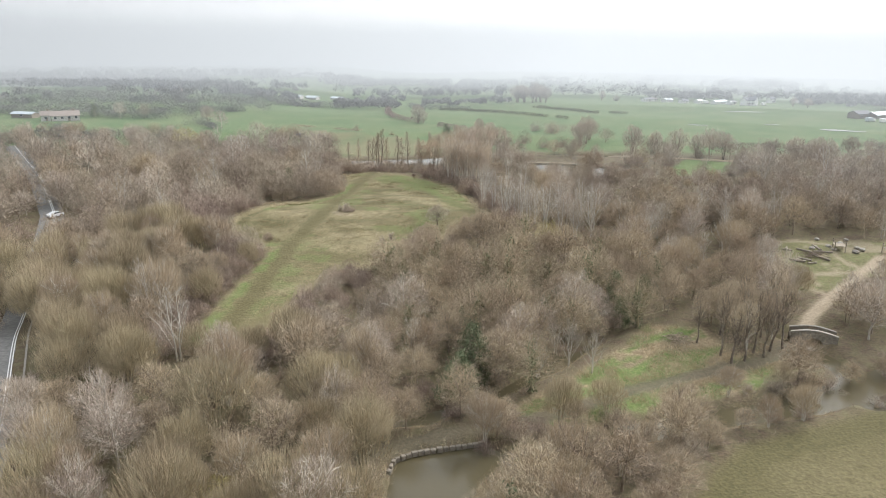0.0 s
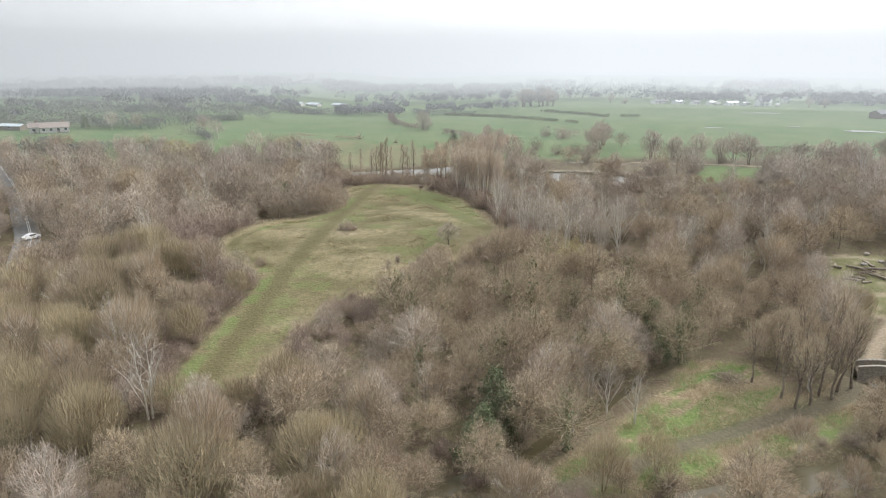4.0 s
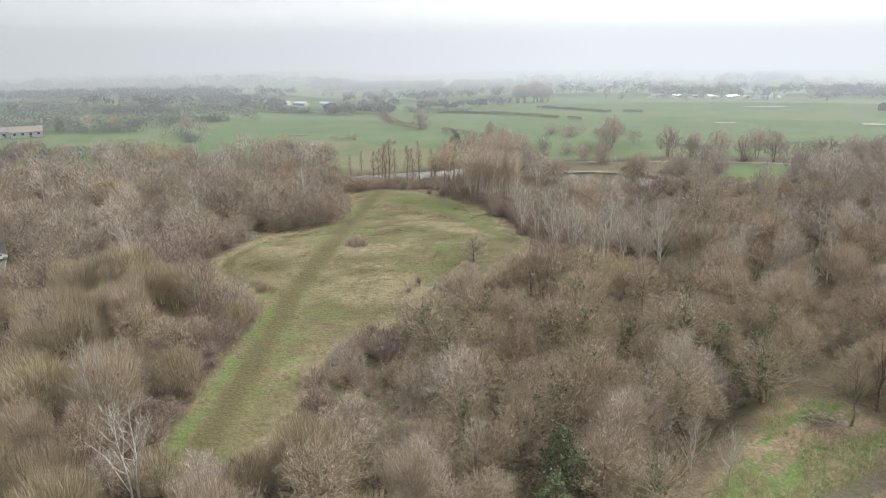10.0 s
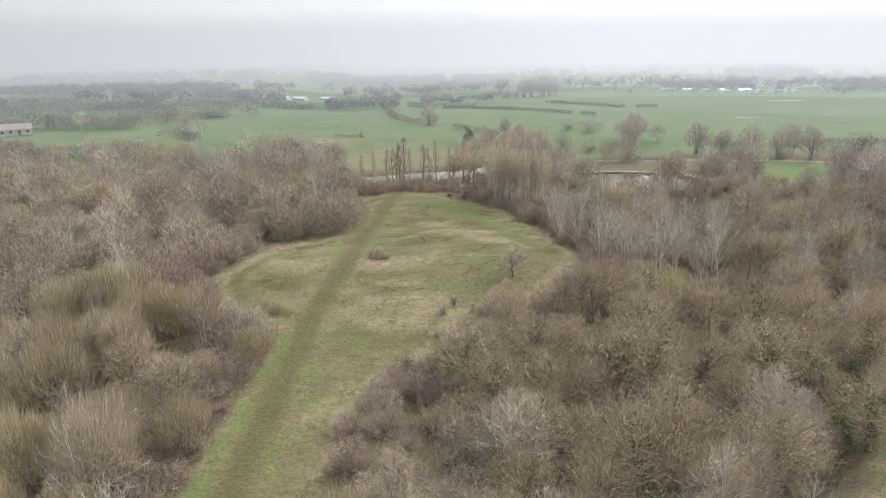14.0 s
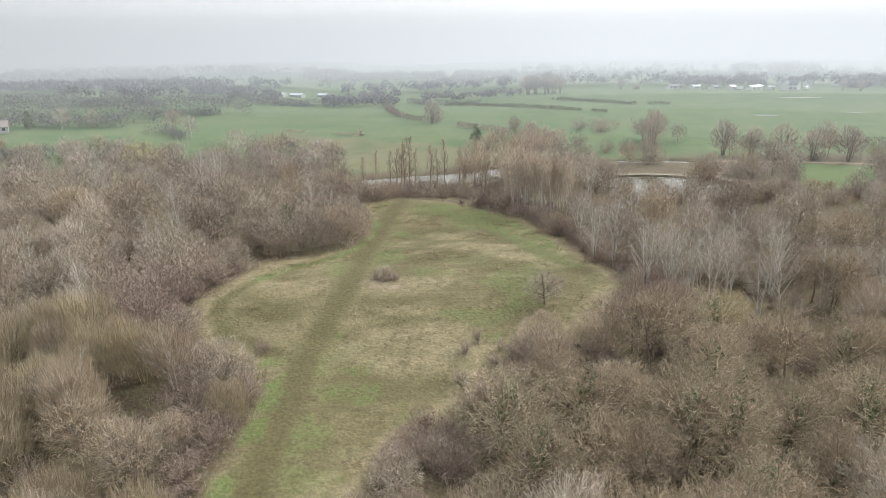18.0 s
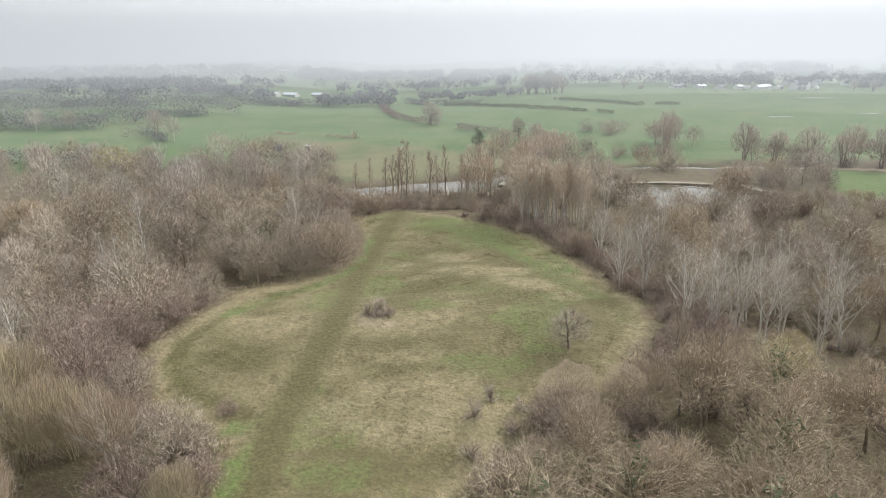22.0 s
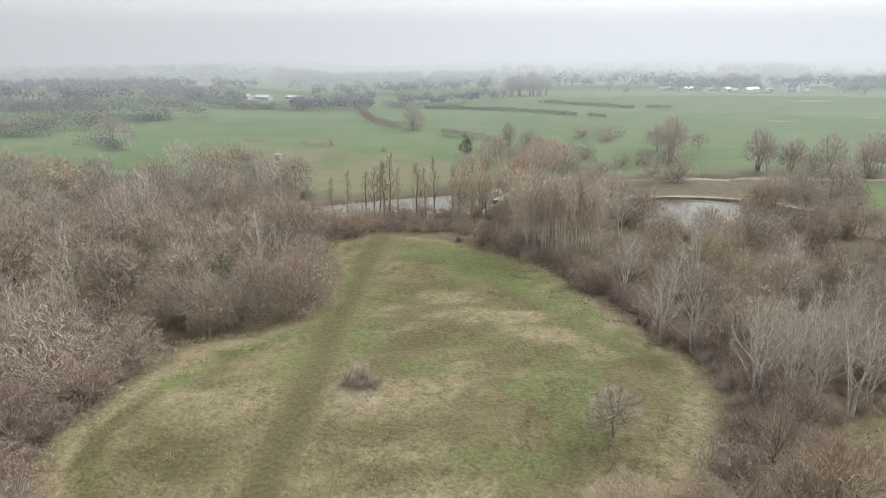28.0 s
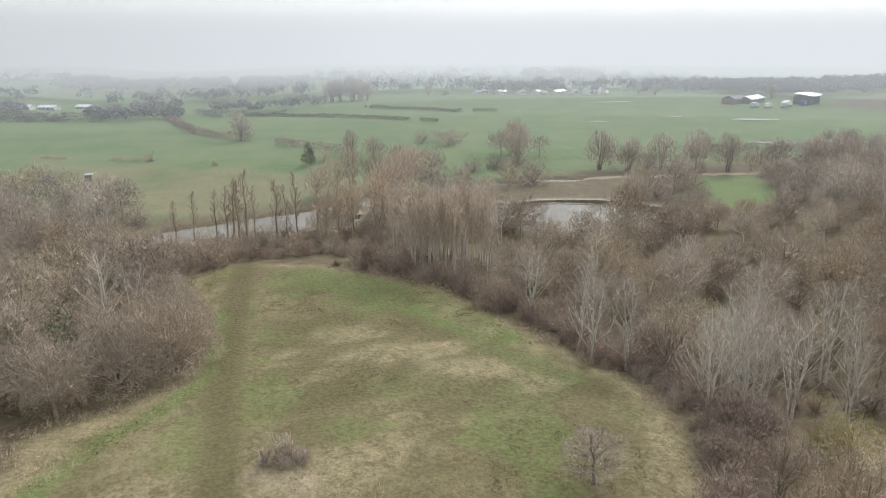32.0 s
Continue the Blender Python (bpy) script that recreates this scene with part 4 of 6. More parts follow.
for x, y, s in [(-32.5, 255.6, 0.7), (-28.3, 254.6, 0.8), (-25.6, 252.8, 1.0), (-24.2, 251.6, 1.1), (-23.0, 250.3, 1.1), (-26.4, 251.2, 0.95), (-21.4, 252.4, 0.8), (-17.3, 251.8, 1.05), (-13.1, 251.2, 0.95), (-9.3, 250.8, 0.9), (-5.4, 250.5, 0.95), (-2.3, 250.6, 1.0), (-15.2, 250, 0.75), (-35.5, 253, 0.7)]:
    plant("poplar", x, y, s)
for x, y, s in [(-4, 246, 0.9), (2.5, 250, 1.05), (6, 257, 1.0), (9.5, 263, 1.0), (12.5, 269, 1.05), (17, 274, 1.0), (-8.5, 246.5, 0.85), (22, 280, 1.0)]:
    plant("tawny", x, y, s)
for k in range(64):
    x = rng.uniform(-1, 15)
    plant("sapling", x, 220.5 - 0.25 * x + rng.uniform(0, 15), rng.uniform(0.95, 1.2))
for x, y, s in [(1, 287, 1.0), (6, 290, 1.05), (-4, 281, 0.9), (11, 286, 0.95), (16, 280, 0.9), (20, 290, 1.0)]:
    plant("osier", x, y, s)
for x, y, s in [(81, 293, 1), (89, 290, 0.9), (98, 287, 0.95), (104, 280, 0.95), (114, 277, 1.0), (140, 272, 1.0), (146, 269, 1.0), (151, 268, 0.9), (62, 310, 1.0), (66, 318, 1.1), (-15, 391, 0.9), (18, 345, 0.7)]:
    plant("pollard", x, y, s)
# domes of sallow and blackthorn round the north-west corner of the meadow: place, size, kind
DOMES = [(-40.8, 196.6, 1.05, "dome"), (-35.2, 198.8, 1.08, "dome"), (-46.6, 194.6, 0.62, "dome"), (-35, 206, 0.95, "dome"), (-40, 205, 1.1, "mound"), (-36, 213, 0.9, "mound"), (-38, 221, 0.8, "mound"),
         (-53.2, 182.6, 1.0, "plum"), (-55.5, 174, 1.1, "plum"), (-58.4, 166.5, 1.0, "plum"), (-60.5, 180, 1.35, "plum"), (-63, 171.5, 1.2, "plum"), (-58, 189, 1.25, "plum"), (-66, 186, 1.3, "plum"), (-57, 159.5, 0.85, "plum"), (-62, 162, 0.9, "plum"),
         (-43.8, 143.6, 0.95, "plum"), (-45.5, 138, 0.9, "plum"), (-50, 146.5, 0.8, "plum"), (-3.6, 151.4, 0.62, "dome"), (2.5, 151.5, 0.5, "dome")]
for x, y, s, k in DOMES:
    plant(k, x, y, s)
for x, y, s in [(-40.4, 150.6, 0.42), (-44, 132, 0.9), (-43, 126, 0.8), (-44, 120, 0.8),
                (8.5, 157, 0.7), (-8, 143, 0.7), (-12, 139, 0.8), (-19.3, 134, 0.8), (-22.5, 127, 0.8), (-25.6, 119.5, 0.75), (-22, 120.5, 0.85), (-25, 113, 0.9)]:
    plant("thorn", x, y, s)
for x, y, s in [(-25.6, 173.6, 1.1), (-24.3, 172.4, 1.0), (-27, 173.6, 0.9), (-26, 172.4, 0.9), (-24.8, 174, 1.0), (-23.6, 173.2, 0.7)]:
    plant("whips", x, y, s)
for x, y, s in [(-14, 149, 0.8), (-15, 144, 0.9), (-12, 152, 0.7), (-10, 147, 0.8), (-9, 150, 0.6)]:
    plant("whips", x, y, s * 1.3, label="thin grey saplings spreading into the meadow")
plant("crab", -1.4, 162, 1.0, label="small bare tree with one crooked trunk on the meadow edge")
for x, y, s in [(25.5, 160.5, 0.95), (-104, 275, 1.75), (78, 268, 1.0), (-26, 66.5, 1.0)]:
    plant("catkin", x, y, s)
for x, y, s in [(3, 96, 1.0), (5, 99, 1.1), (1, 94, 0.8), (36, 131, 1.0), (42, 133, 0.8), (-47.5, 203.5, 1.0), (-51.5, 204, 0.9), (0.6, 328, 0.9), (5.5, 103, 1.1), (35, 124, 0.8)]:
    plant("holly", x, y, s)


for x, y in [(10.4, 150.3), (7.9, 149.1), (12.6, 151.5), (4.6, 147.6), (9, 152.5)]:
    plant("pole", x, y, rng.uniform(0.58, 0.68))
for x, y in [(51, 108), (53.5, 109.5), (56, 112), (58, 110.5), (60, 113), (62, 114), (55, 115), (50, 111.5), (64, 122), (61, 119), (58, 121), (66, 126), (48, 116), (53, 119)]:
    plant("pole", x + rng.normal() * 0.4, y + rng.normal() * 0.4, rng.uniform(0.8, 1.05))
for x, y, s in [(17.5, 88.5, 0.75), (25, 92, 0.6), (76, 138, 0.8)]:
    plant("willow", x, y, s)
for x, y, k, s in [(8, 71, "osier", 0.62), (10.5, 75, "sallow", 0.8), (6, 67.5, "osier", 0.6), (12.5, 71, "sallow", 0.85), (56, 97, "hazel", 0.9), (60, 99, "alder", 0.5), (64, 101.3, "hazel", 0.9), (68.5, 103, "alder", 0.5), (76, 106, "alder", 0.55), (80, 108, "sallow", 0.8)]:
    plant(k, x, y, s)
# dense scrub between river and towpath, and between meadow and ponds
sx, sy = scatter(-2, 74, 60, 106, 3.4)
k = (line_dist(sx, sy, RIVER) < 9.5) & (line_dist(sx, sy, RIVER) > 3.1 + 1.2 * smooth(45, 80, sx)) & (inside(sx, sy, POND_SOUTH) < np.where(sx > 3, 1.5, -1.5)) & (line_dist(sx, sy, TOWPATH) > 2.2) & (inside(sx, sy, FIELD_SE) < -0.5) & ~((sx > 62) & (sy > 99)) & ((inside(sx, sy, REEDS) < 0.3) | (sx < 12))
for x, y in zip(sx[k], sy[k]):
    plant(("sallow", "osier", "hazel", "russet", "thorn")[int(rng.integers(5))], x, y, rng.uniform(0.5, 0.85) * (0.75 if x > 18 else 1.0))
sx, sy = scatter(-42, 24, 237, 251, 3.0)
k = (line_dist(sx, sy, BANK_PATH) > 1.6) & (wet(sx, sy) < -1) & (inside(sx, sy, MEADOW) < -1.5)
for x, y in zip(sx[k], sy[k]):
    plant(("thorn", "sallow", "hazel")[int(rng.integers(3))], x, y, rng.uniform(0.4, 0.62) * (0.8 if y < 243 else 1.1))


for y in range(114, 162, 4):
    x = np.interp(y, [p[1] for p in ROAD], [p[0] for p in ROAD])
    plant(("willow", "russet", "alder")[y % 3], x + 4.4, y, rng.uniform(0.95, 1.2))
for y in range(188, 262, 5):
    x = np.interp(y, [p[1] for p in ROAD], [p[0] for p in ROAD])
    plant(("maple", "russet")[y % 2], x + 3.6, y, rng.uniform(0.9, 1.15))


for k in range(16):
    x = 27 + 2.6 * k + rng.normal() * 0.6
    plant(("sallow", "mound", "thorn", "sallow")[k % 4], x, 229.5 + rng.uniform(-2.5, 2.5), rng.uniform(0.5, 0.7) if x < 44 else rng.uniform(0.75, 0.95))
plant("oak", 9.5, 131, 1.28, label="spreading bare oak with pale crooked limbs and an ivy-covered trunk")


# the woods
def wood_ok(x, y):
    ok = (inside(x, y, MEADOW) < -1.6) & (wet(x, y) < -1.2) & (inside(x, y, FIELD_SE) < -1) & (inside(x, y, REEDS) < -0.5) & (inside(x, y, PARK) < -1) & (inside(x, y, LAWN) < -1)
    for line, d in ((ROAD, 2.9), (TOWPATH, 2.2), (PARK_PATH, 4.5), (FAR_PATH, 3), (BANK_PATH, 2.5), (DAM, 2.0)):
        ok &= line_dist(x, y, line) > d
    ok &= ((x - 68.5) ** 2 + (y - 115.5) ** 2 > 42) & ((x + 100.5) ** 2 + (y - 171.5) ** 2 > 60)
    return ok & (inside(x, y, ROUGH) < 0.5)


def in_view(x, y):
    """The wedge of land that the walk overlooks."""
    return (y > 50) & (x > -14 - 0.68 * (y + 2)) & (x < 10 + 0.68 * y + 0.2 * np.maximum(y - 170, 0))


def pick(u, *table):
    """The first name whose share reaches u."""
    return next(name for share, name in table if u <= share)


def zone_kind(x, y, u):
    """Which tree grows where."""
    if x < -38 and y < 152 or (x < -12 and y < 100) or (x < -5 and y < 80):
        return pick(u, (0.46, "willow"), (0.72, "osier"), (0.86, "russet"), (1, "maple" if y > 110 else "ash"))
    if y < 150 and -12 < x < 45:
        return pick(u, (0.3, "oak"), (0.68, "alder"), (0.9, "russet"), (1, "ash"))
    if y < 150 and x < 0:
        return pick(u, (0.3, "ash"), (0.6, "hazel"), (1, "sallow"))
    if x > 40 and y < 180:
        return pick(u, (0.34, "russet"), (0.46, "osier"), (0.56, "birch"), (0.76, "ash"), (1, "alder"))
    if x > 10:
        return pick(u, (0.1, "ash"), (0.38, "maple"), (0.45, "birch"), (0.8, "mound"), (0.9, "sallow"), (1, "russet"))
    return pick(u, (0.08, "ash"), (0.14, "alder"), (0.36, "elm"), (0.84, "mound"), (0.96, "elder"), (1, "birch"))


def clear_of_domes(x, y, reach=4.6):
    ok = np.ones(np.shape(x), bool)
    for dx, dy, size, _ in DOMES:
        ok &= np.hypot(x - dx, y - dy) > reach * size
    return ok


wx, wy = scatter(-170, 190, 50, 316, 6.9)
keep = wood_ok(wx, wy) & in_view(wx, wy) & clear_of_domes(wx, wy)
keep &= (wy < 238) | (wx > 20) | (wx < -40)
keep &= (wy < 265) | (wx < -40) & (wy < 318 - 0.3 * np.abs(wx + 45)) | (wy < 290) & (wx > 20) & (rng.random(len(wx)) < 0.5)
keep &= ~((wx > -12) & (wx < 22) & (wy > 214) & (wy < 250))
keep &= ~((wx > 60) & (wx < 80) & (wy > 268)) & ~((wx > 12) & (wx < 41) & (wy > 160) & (wy < 178)) & ~((wx > 64) & (wx < 80) & (wy > 104) & (wy < 124))
for x, y in zip(wx[keep], wy[keep]):
    near_edge = float(inside(np.array([x]), np.array([y]), MEADOW)[0])
    key, size = zone_kind(x, y, rng.random()), (rng.uniform(0.62, 1.3) if y > 150 else rng.uniform(0.78, 1.15)) * (0.85 if y > 235 else 1.0)
    if near_edge > -7 and y < 165:
        size *= 0.68
    elif y < 150 and -12 < x < 45:
        size = max(size, 0.8) * 1.05
    if 6 < x < 46 and 186 < y < 232:
        size *= 0.85
    if 56 < x < 104 and 205 < y < 246:
        size *= 0.6
    if 9 < x < 42 and 150 < y < 163:
        # low russet thicket in front of the birches
        key, size = ("hazel", "thorn", "sallow", "russet")[int(rng.integers(4))], rng.uniform(0.5, 0.75)
    plant(key, x, y, size)
# understorey in the gaps
ux, uy = scatter(-120, 110, 58, 215, 7.3)
keep = wood_ok(ux, uy) & in_view(ux, uy) & clear_of_domes(ux, uy, 7.0) & (rng.random(len(ux)) < np.where(uy < 100, 0.7, np.where((uy > 150) & (ux < -30), 0.15, 0.42)))
for x, y in zip(ux[keep], uy[keep]):
    plant("hazel", x, y, rng.uniform(0.6, 1.1))
# thickets along the meadow edge
ex, ey = scatter(-75, 45, 95, 250, 3.6)
d = inside(ex, ey, MEADOW)
keep = (d < -1.8) & (d > -8) & wood_ok(ex, ey) & clear_of_domes(ex, ey, 7.0) & (rng.random(len(ex)) < 0.55)
for x, y in zip(ex[keep], ey[keep]):
    plant("thorn" if rng.random() < (0.85 if x > -8 else 0.6) else "bramble", x, y, rng.uniform(0.5, 0.95) * (1.15 if x > -8 else 1.0))
# low brambles hard against the western edge of the meadow
rim_line = [(-42.5, 110), (-41.8, 128), (-40, 139.5), (-42, 145), (-45.5, 148), (-50.5, 151), (-54.5, 159), (-55.3, 166), (-52.4, 173.5), (-49.8, 181)]
for (ax, ay), (bx, by) in zip(rim_line[:-1], rim_line[1:]):
    n = max(1, round(math.hypot(bx - ax, by - ay) / 2.0))
    for j in range(n):
        u = (j + rng.random() * 0.6) / n
        plant("bramble" if j % 3 else "thorn", ax + (bx - ax) * u - rng.random(), ay + (by - ay) * u + rng.normal() * 0.3, rng.uniform(0.5, 0.8))
# low russet thicket between meadow and birches
ex, ey = scatter(11, 40, 151, 177, 3.1)
keep = (inside(ex, ey, MEADOW) < -1.0) & (rng.random(len(ex)) < 0.8)
for x, y in zip(ex[keep], ey[keep]):
    plant(("thorn", "bramble", "hazel")[int(rng.integers(3))], x, y, rng.uniform(0.38, 0.62) * (0.85 if y > 164 else 1.0))
# bramble and thorn belt on the north-east side of the meadow
ex, ey = scatter(-10, 26, 163, 232, 2.7)
d = inside(ex, ey, MEADOW)
keep = (d < -1.2) & (d > -6.5) & wood_ok(ex, ey) & (ex > -4)
for x, y in zip(ex[keep], ey[keep]):
    plant("bramble" if rng.random() < 0.45 else "thorn", x, y, rng.uniform(0.45, 0.75))
# scrub on the river banks
for line, off, step in ((BACKWATER, 3.2, 4.5), (BACKWATER, -3.2, 4.5)):
    for (ax, ay), (bx, by) in zip(line[:-1], line[1:]):
        n = max(1, int(math.hypot(bx - ax, by - ay) / step))
        for k in range(n):
            u = (k + rng.random() * 0.7) / n
            nx, ny = -(by - ay) / math.hypot(bx - ax, by - ay), (bx - ax) / math.hypot(bx - ax, by - ay)
            x, y = ax + (bx - ax) * u + nx * off + rng.normal() * 0.5, ay + (by - ay) * u + ny * off + rng.normal() * 0.5
            if y < 60 or not in_view(np.array(x), np.array(y)) or inside(np.array([x]), np.array([y]), POND_SOUTH)[0] > -2 or line_dist(np.array([x]), np.array([y]), TOWPATH)[0] < 2:
                continue
            if off < 0 and x > 12:
                continue
            key = ("alder", "sallow", "thorn")[int(rng.integers(3))]
            plant(key, x, y, rng.uniform(0.45, 0.72))


# ---- materials of built things ----
M_WHITE = two_tone("white_render", (0.72, 0.71, 0.68), (0.82, 0.81, 0.79), 2, 0.8, bump=0.1)
M_RENDER = two_tone("grey_render", (0.44, 0.42, 0.39), (0.56, 0.54, 0.50), 2, 0.8, bump=0.1)
M_BRICK = two_tone("weathered_brick", (0.24, 0.17, 0.14), (0.36, 0.27, 0.22), 6, 0.9, bump=0.3)
M_SLATE = two_tone("slate_roof", (0.11, 0.11, 0.12), (0.19, 0.19, 0.20), 4, 0.7, bump=0.3)
M_TILE = two_tone("brown_roof_tile", (0.23, 0.19, 0.165), (0.35, 0.295, 0.26), 4, 0.85, bump=0.3)
M_SHEET = two_tone("grey_sheet_roof", (0.42, 0.47, 0.50), (0.56, 0.60, 0.63), 1.0, 0.5, metal=0.2, bump=0.1)
M_DARK = two_tone("dark_cladding", (0.07, 0.07, 0.075), (0.13, 0.13, 0.13), 2, 0.8, bump=0.2)
M_GLASS = two_tone("window_glass", (0.02, 0.025, 0.03), (0.04, 0.045, 0.05), 1, 0.08, bump=0)
M_TIMBER = two_tone("grey_timber", (0.20, 0.17, 0.13), (0.36, 0.31, 0.25), 5, 0.85, bump=0.3, vary=0.15)
M_STONE = two_tone("grey_stone", (0.22, 0.20, 0.17), (0.40, 0.37, 0.32), 4, 0.9, bump=0.5, vary=0.2)
M_STONE_DARK = two_tone("weathered_stone", (0.17, 0.148, 0.118), (0.29, 0.255, 0.21), 4, 0.9, bump=0.5)
M_TARMAC = two_tone("worn_tarmac", (0.14, 0.138, 0.13), (0.21, 0.205, 0.195), 1.5, 0.9, bump=0.3)
M_PAINT = two_tone("white_road_paint", (0.60, 0.60, 0.58), (0.78, 0.78, 0.75), 3, 0.8, bump=0.1)
M_BLUE = two_tone("blue_steel", (0.03, 0.09, 0.26), (0.05, 0.13, 0.34), 2, 0.5, bump=0.1)
M_CARPAINT = two_tone("white_car_paint", (0.74, 0.75, 0.76), (0.80, 0.80, 0.81), 1, 0.25, bump=0)
M_RUBBER = two_tone("tyre_rubber", (0.02, 0.02, 0.02), (0.04, 0.04, 0.04), 8, 0.9, bump=0.2)
M_PIPE = two_tone("green_paint", (0.06, 0.14, 0.07), (0.09, 0.19, 0.10), 3, 0.5, bump=0.1)
M_STRAW = two_tone("dead_grass", (0.34, 0.27, 0.16), (0.52, 0.43, 0.27), 1.5, bump=0)
M_RUSH = two_tone("dark_rush", (0.115, 0.090, 0.045), (0.225, 0.175, 0.092), 1.5, bump=0)
M_REED = two_tone("pale_reed", (0.42, 0.34, 0.22), (0.60, 0.50, 0.35), 1.5, bump=0)
M_FARTWIG = two_tone("far_wood_twigs", (0.165, 0.160, 0.150), (0.235, 0.226, 0.212), 0.05, bump=0)
M_HEDGE = two_tone("clipped_hedge", (0.10, 0.095, 0.05), (0.18, 0.165, 0.09), 0.4, bump=0)


# ---- far land: hedges and woods ----
def hedge(line, tall, wide, mat, label, dense=16, gap=0.0, leaf=0.55):
    """A hedge of twigs along a line on the ground."""
    w = Wood()
    p = []
    for (ax, ay), (bx, by) in zip(line[:-1], line[1:]):
        n = int(math.hypot(bx - ax, by - ay) * dense * 3.6)
        u = rng.random(n)
        p.append(np.stack([ax + (bx - ax) * u, ay + (by - ay) * u], 1))
    p = np.concatenate(p)
    if gap:
        p = p[value_noise(p[:, 0], p[:, 1], 9.0, 5) > gap]
    bulge = 0.6 + 0.7 * value_noise(p[:, 0], p[:, 1], 6.0, 9)
    p = p + rng.normal(size=p.shape) * wide * 0.35 * bulge[:, None]
    z = ground_z(p[:, 0], p[:, 1]) + rng.random(len(p)) ** 0.8 * tall * bulge
    w.leaves(np.column_stack([p, z]), leaf * 0.38, rng)
    return tagged(new("hedge", w.mesh("hedge", mat)), label, "hedge", group="field hedges")


for line, tall in [([(-250, 378), (-203, 376), (-168, 366), (-148, 378), (-135, 385)], 7), ([(-205, 446), (-159, 415), (-128, 417), (-112, 440)], 6), ([(-300, 482), (-239, 446), (-200, 445)], 7),
                   ([(-195, 500), (-170, 456), (-140, 470), (-122, 470)], 6), ([(-215, 570), (-171, 588), (-109, 548), (-79, 574)], 5), ([(-190, 262), (-160, 276), (-141, 290), (-120, 300)], 4)]:
    hedge(line, tall, 6, M_FARTWIG, "line of bare hedgerow trees between western fields", 20, 0.22, 0.75)
LANE_HEDGE = "ragged leafless hedge along a field lane"
hedge([(-50, 600), (-44, 545), (-38, 460), (-31, 419), (-22, 402), (-8, 384), (6, 362), (18, 348), (32, 337)], 3.0, 2.6, TWIGS["purple"], LANE_HEDGE, 22, 0.28, 0.5)
hedge([(-30, 600), (-16, 560), (20, 535)], 4, 5, M_FARTWIG, LANE_HEDGE, 14, 0.2, 0.7)
CLIPPED = "straight clipped hedge between green fields"
hedge([(-4, 549), (14, 520), (38, 470), (56, 445), (76, 424)], 2.2, 1.6, M_HEDGE, CLIPPED, 22, 0.12, 0.5)
hedge([(70, 548), (91, 493), (103, 464)], 2.0, 1.5, M_HEDGE, CLIPPED, 20, 0.12, 0.5)
hedge([(111, 467), (122, 461)], 2.0, 1.5, M_HEDGE, CLIPPED, 22, 0.0, 0.5)
hedge([(38, 382), (48, 369), (63, 360), (74, 350)], 4.2, 4.5, TWIGS["purple"], "overgrown thorn hedge beyond the ponds", 30, 0.3, 0.5)
hedge([(-166, 386), (-152, 392), (-138, 404), (-120, 430)], 3.4, 5, M_FARTWIG, "dark thorn hedge across the western field", 26, 0.25, 0.6)
hedge([(-132, 350), (-124, 352), (-114, 341), (-106, 330)], 3.2, 4, M_FARTWIG, "broken thorn hedge in the western field", 26, 0.35, 0.6)
hedge([(-240, 365), (-205, 352), (-172, 355), (-146, 362)], 5.5, 7, M_FARTWIG, "tall unkempt hedge by the bungalow", 30, 0.15, 0.7)
hedge([(-290, 415), (-216, 430), (-162, 450)], 4.5, 6, M_FARTWIG, "tall dark hedge between far fields", 22, 0.2, 0.8)
hedge([(-320, 500), (-188, 468), (-146, 506), (-100, 560)], 5, 7, M_FARTWIG, "tall dark hedge between far fields", 18, 0.25, 0.9)
hedge([(-170, 300), (-150, 280), (-128, 286), (-108, 284)], 3.5, 5, M_FARTWIG, "thorn hedge at the edge of the wood", 26, 0.2, 0.6)
hedge([(120, 312), (150, 304), (190, 296), (240, 300)], 2.4, 3, TWIGS["purple"], "low thorn hedge behind the willow row", 26, 0.35, 0.5)
hedge([(-80, 372), (-60, 362), (-44, 352), (-20, 345)], 1.0, 3, TWIGS["red"], "low line of dead stems across the rough field", 20, 0.45, 0.4)
for x, y, k, s in [(-45, 355, "hazel", 0.9), (-26, 340, "hazel", 0.5), (-12, 392, "ash", 0.75), (2, 333, "holly", 0.6), (7, 336, "sallow", 0.7), (22, 332, "pollard", 0.75), (30, 320, "sallow", 0.8), (37, 315, "sallow", 0.9),
                   (70, 330, "pollard", 1.0), (64, 326, "maple", 1.1), (76, 322, "maple", 0.9), (55, 352, "sallow", 1.0), (48, 362, "sallow", 0.9), (60, 306, "thorn", 1.2), (52, 304, "thorn", 1.1), (44, 302, "sallow", 0.8),
                   (-124, 361, "pollard", 0.8), (-112, 345, "ash", 0.9), (-177, 349, "holly", 0.9), (-166, 352, "ash", 0.9), (-155, 356, "maple", 0.9), (-130, 286, "sallow", 0.9), (-140, 283, "sallow", 0.8),
                   (286, 547, "pollard", 0.8), (281, 560, "pollard", 0.7), (200, 320, "thorn", 1.0), (206, 316, "thorn", 0.8), (148, 655, "pollard", 0.8), (160, 650, "sallow", 1.0), (318, 470, "pollard", 0.8)]:
    plant(k, x, y, s)
for k in range(9):
    plant("pollard", 66 + rng.uniform(0, 26), 636 + rng.uniform(-6, 14), rng.uniform(1.25, 1.6), label="tall bare trees standing in the mist")


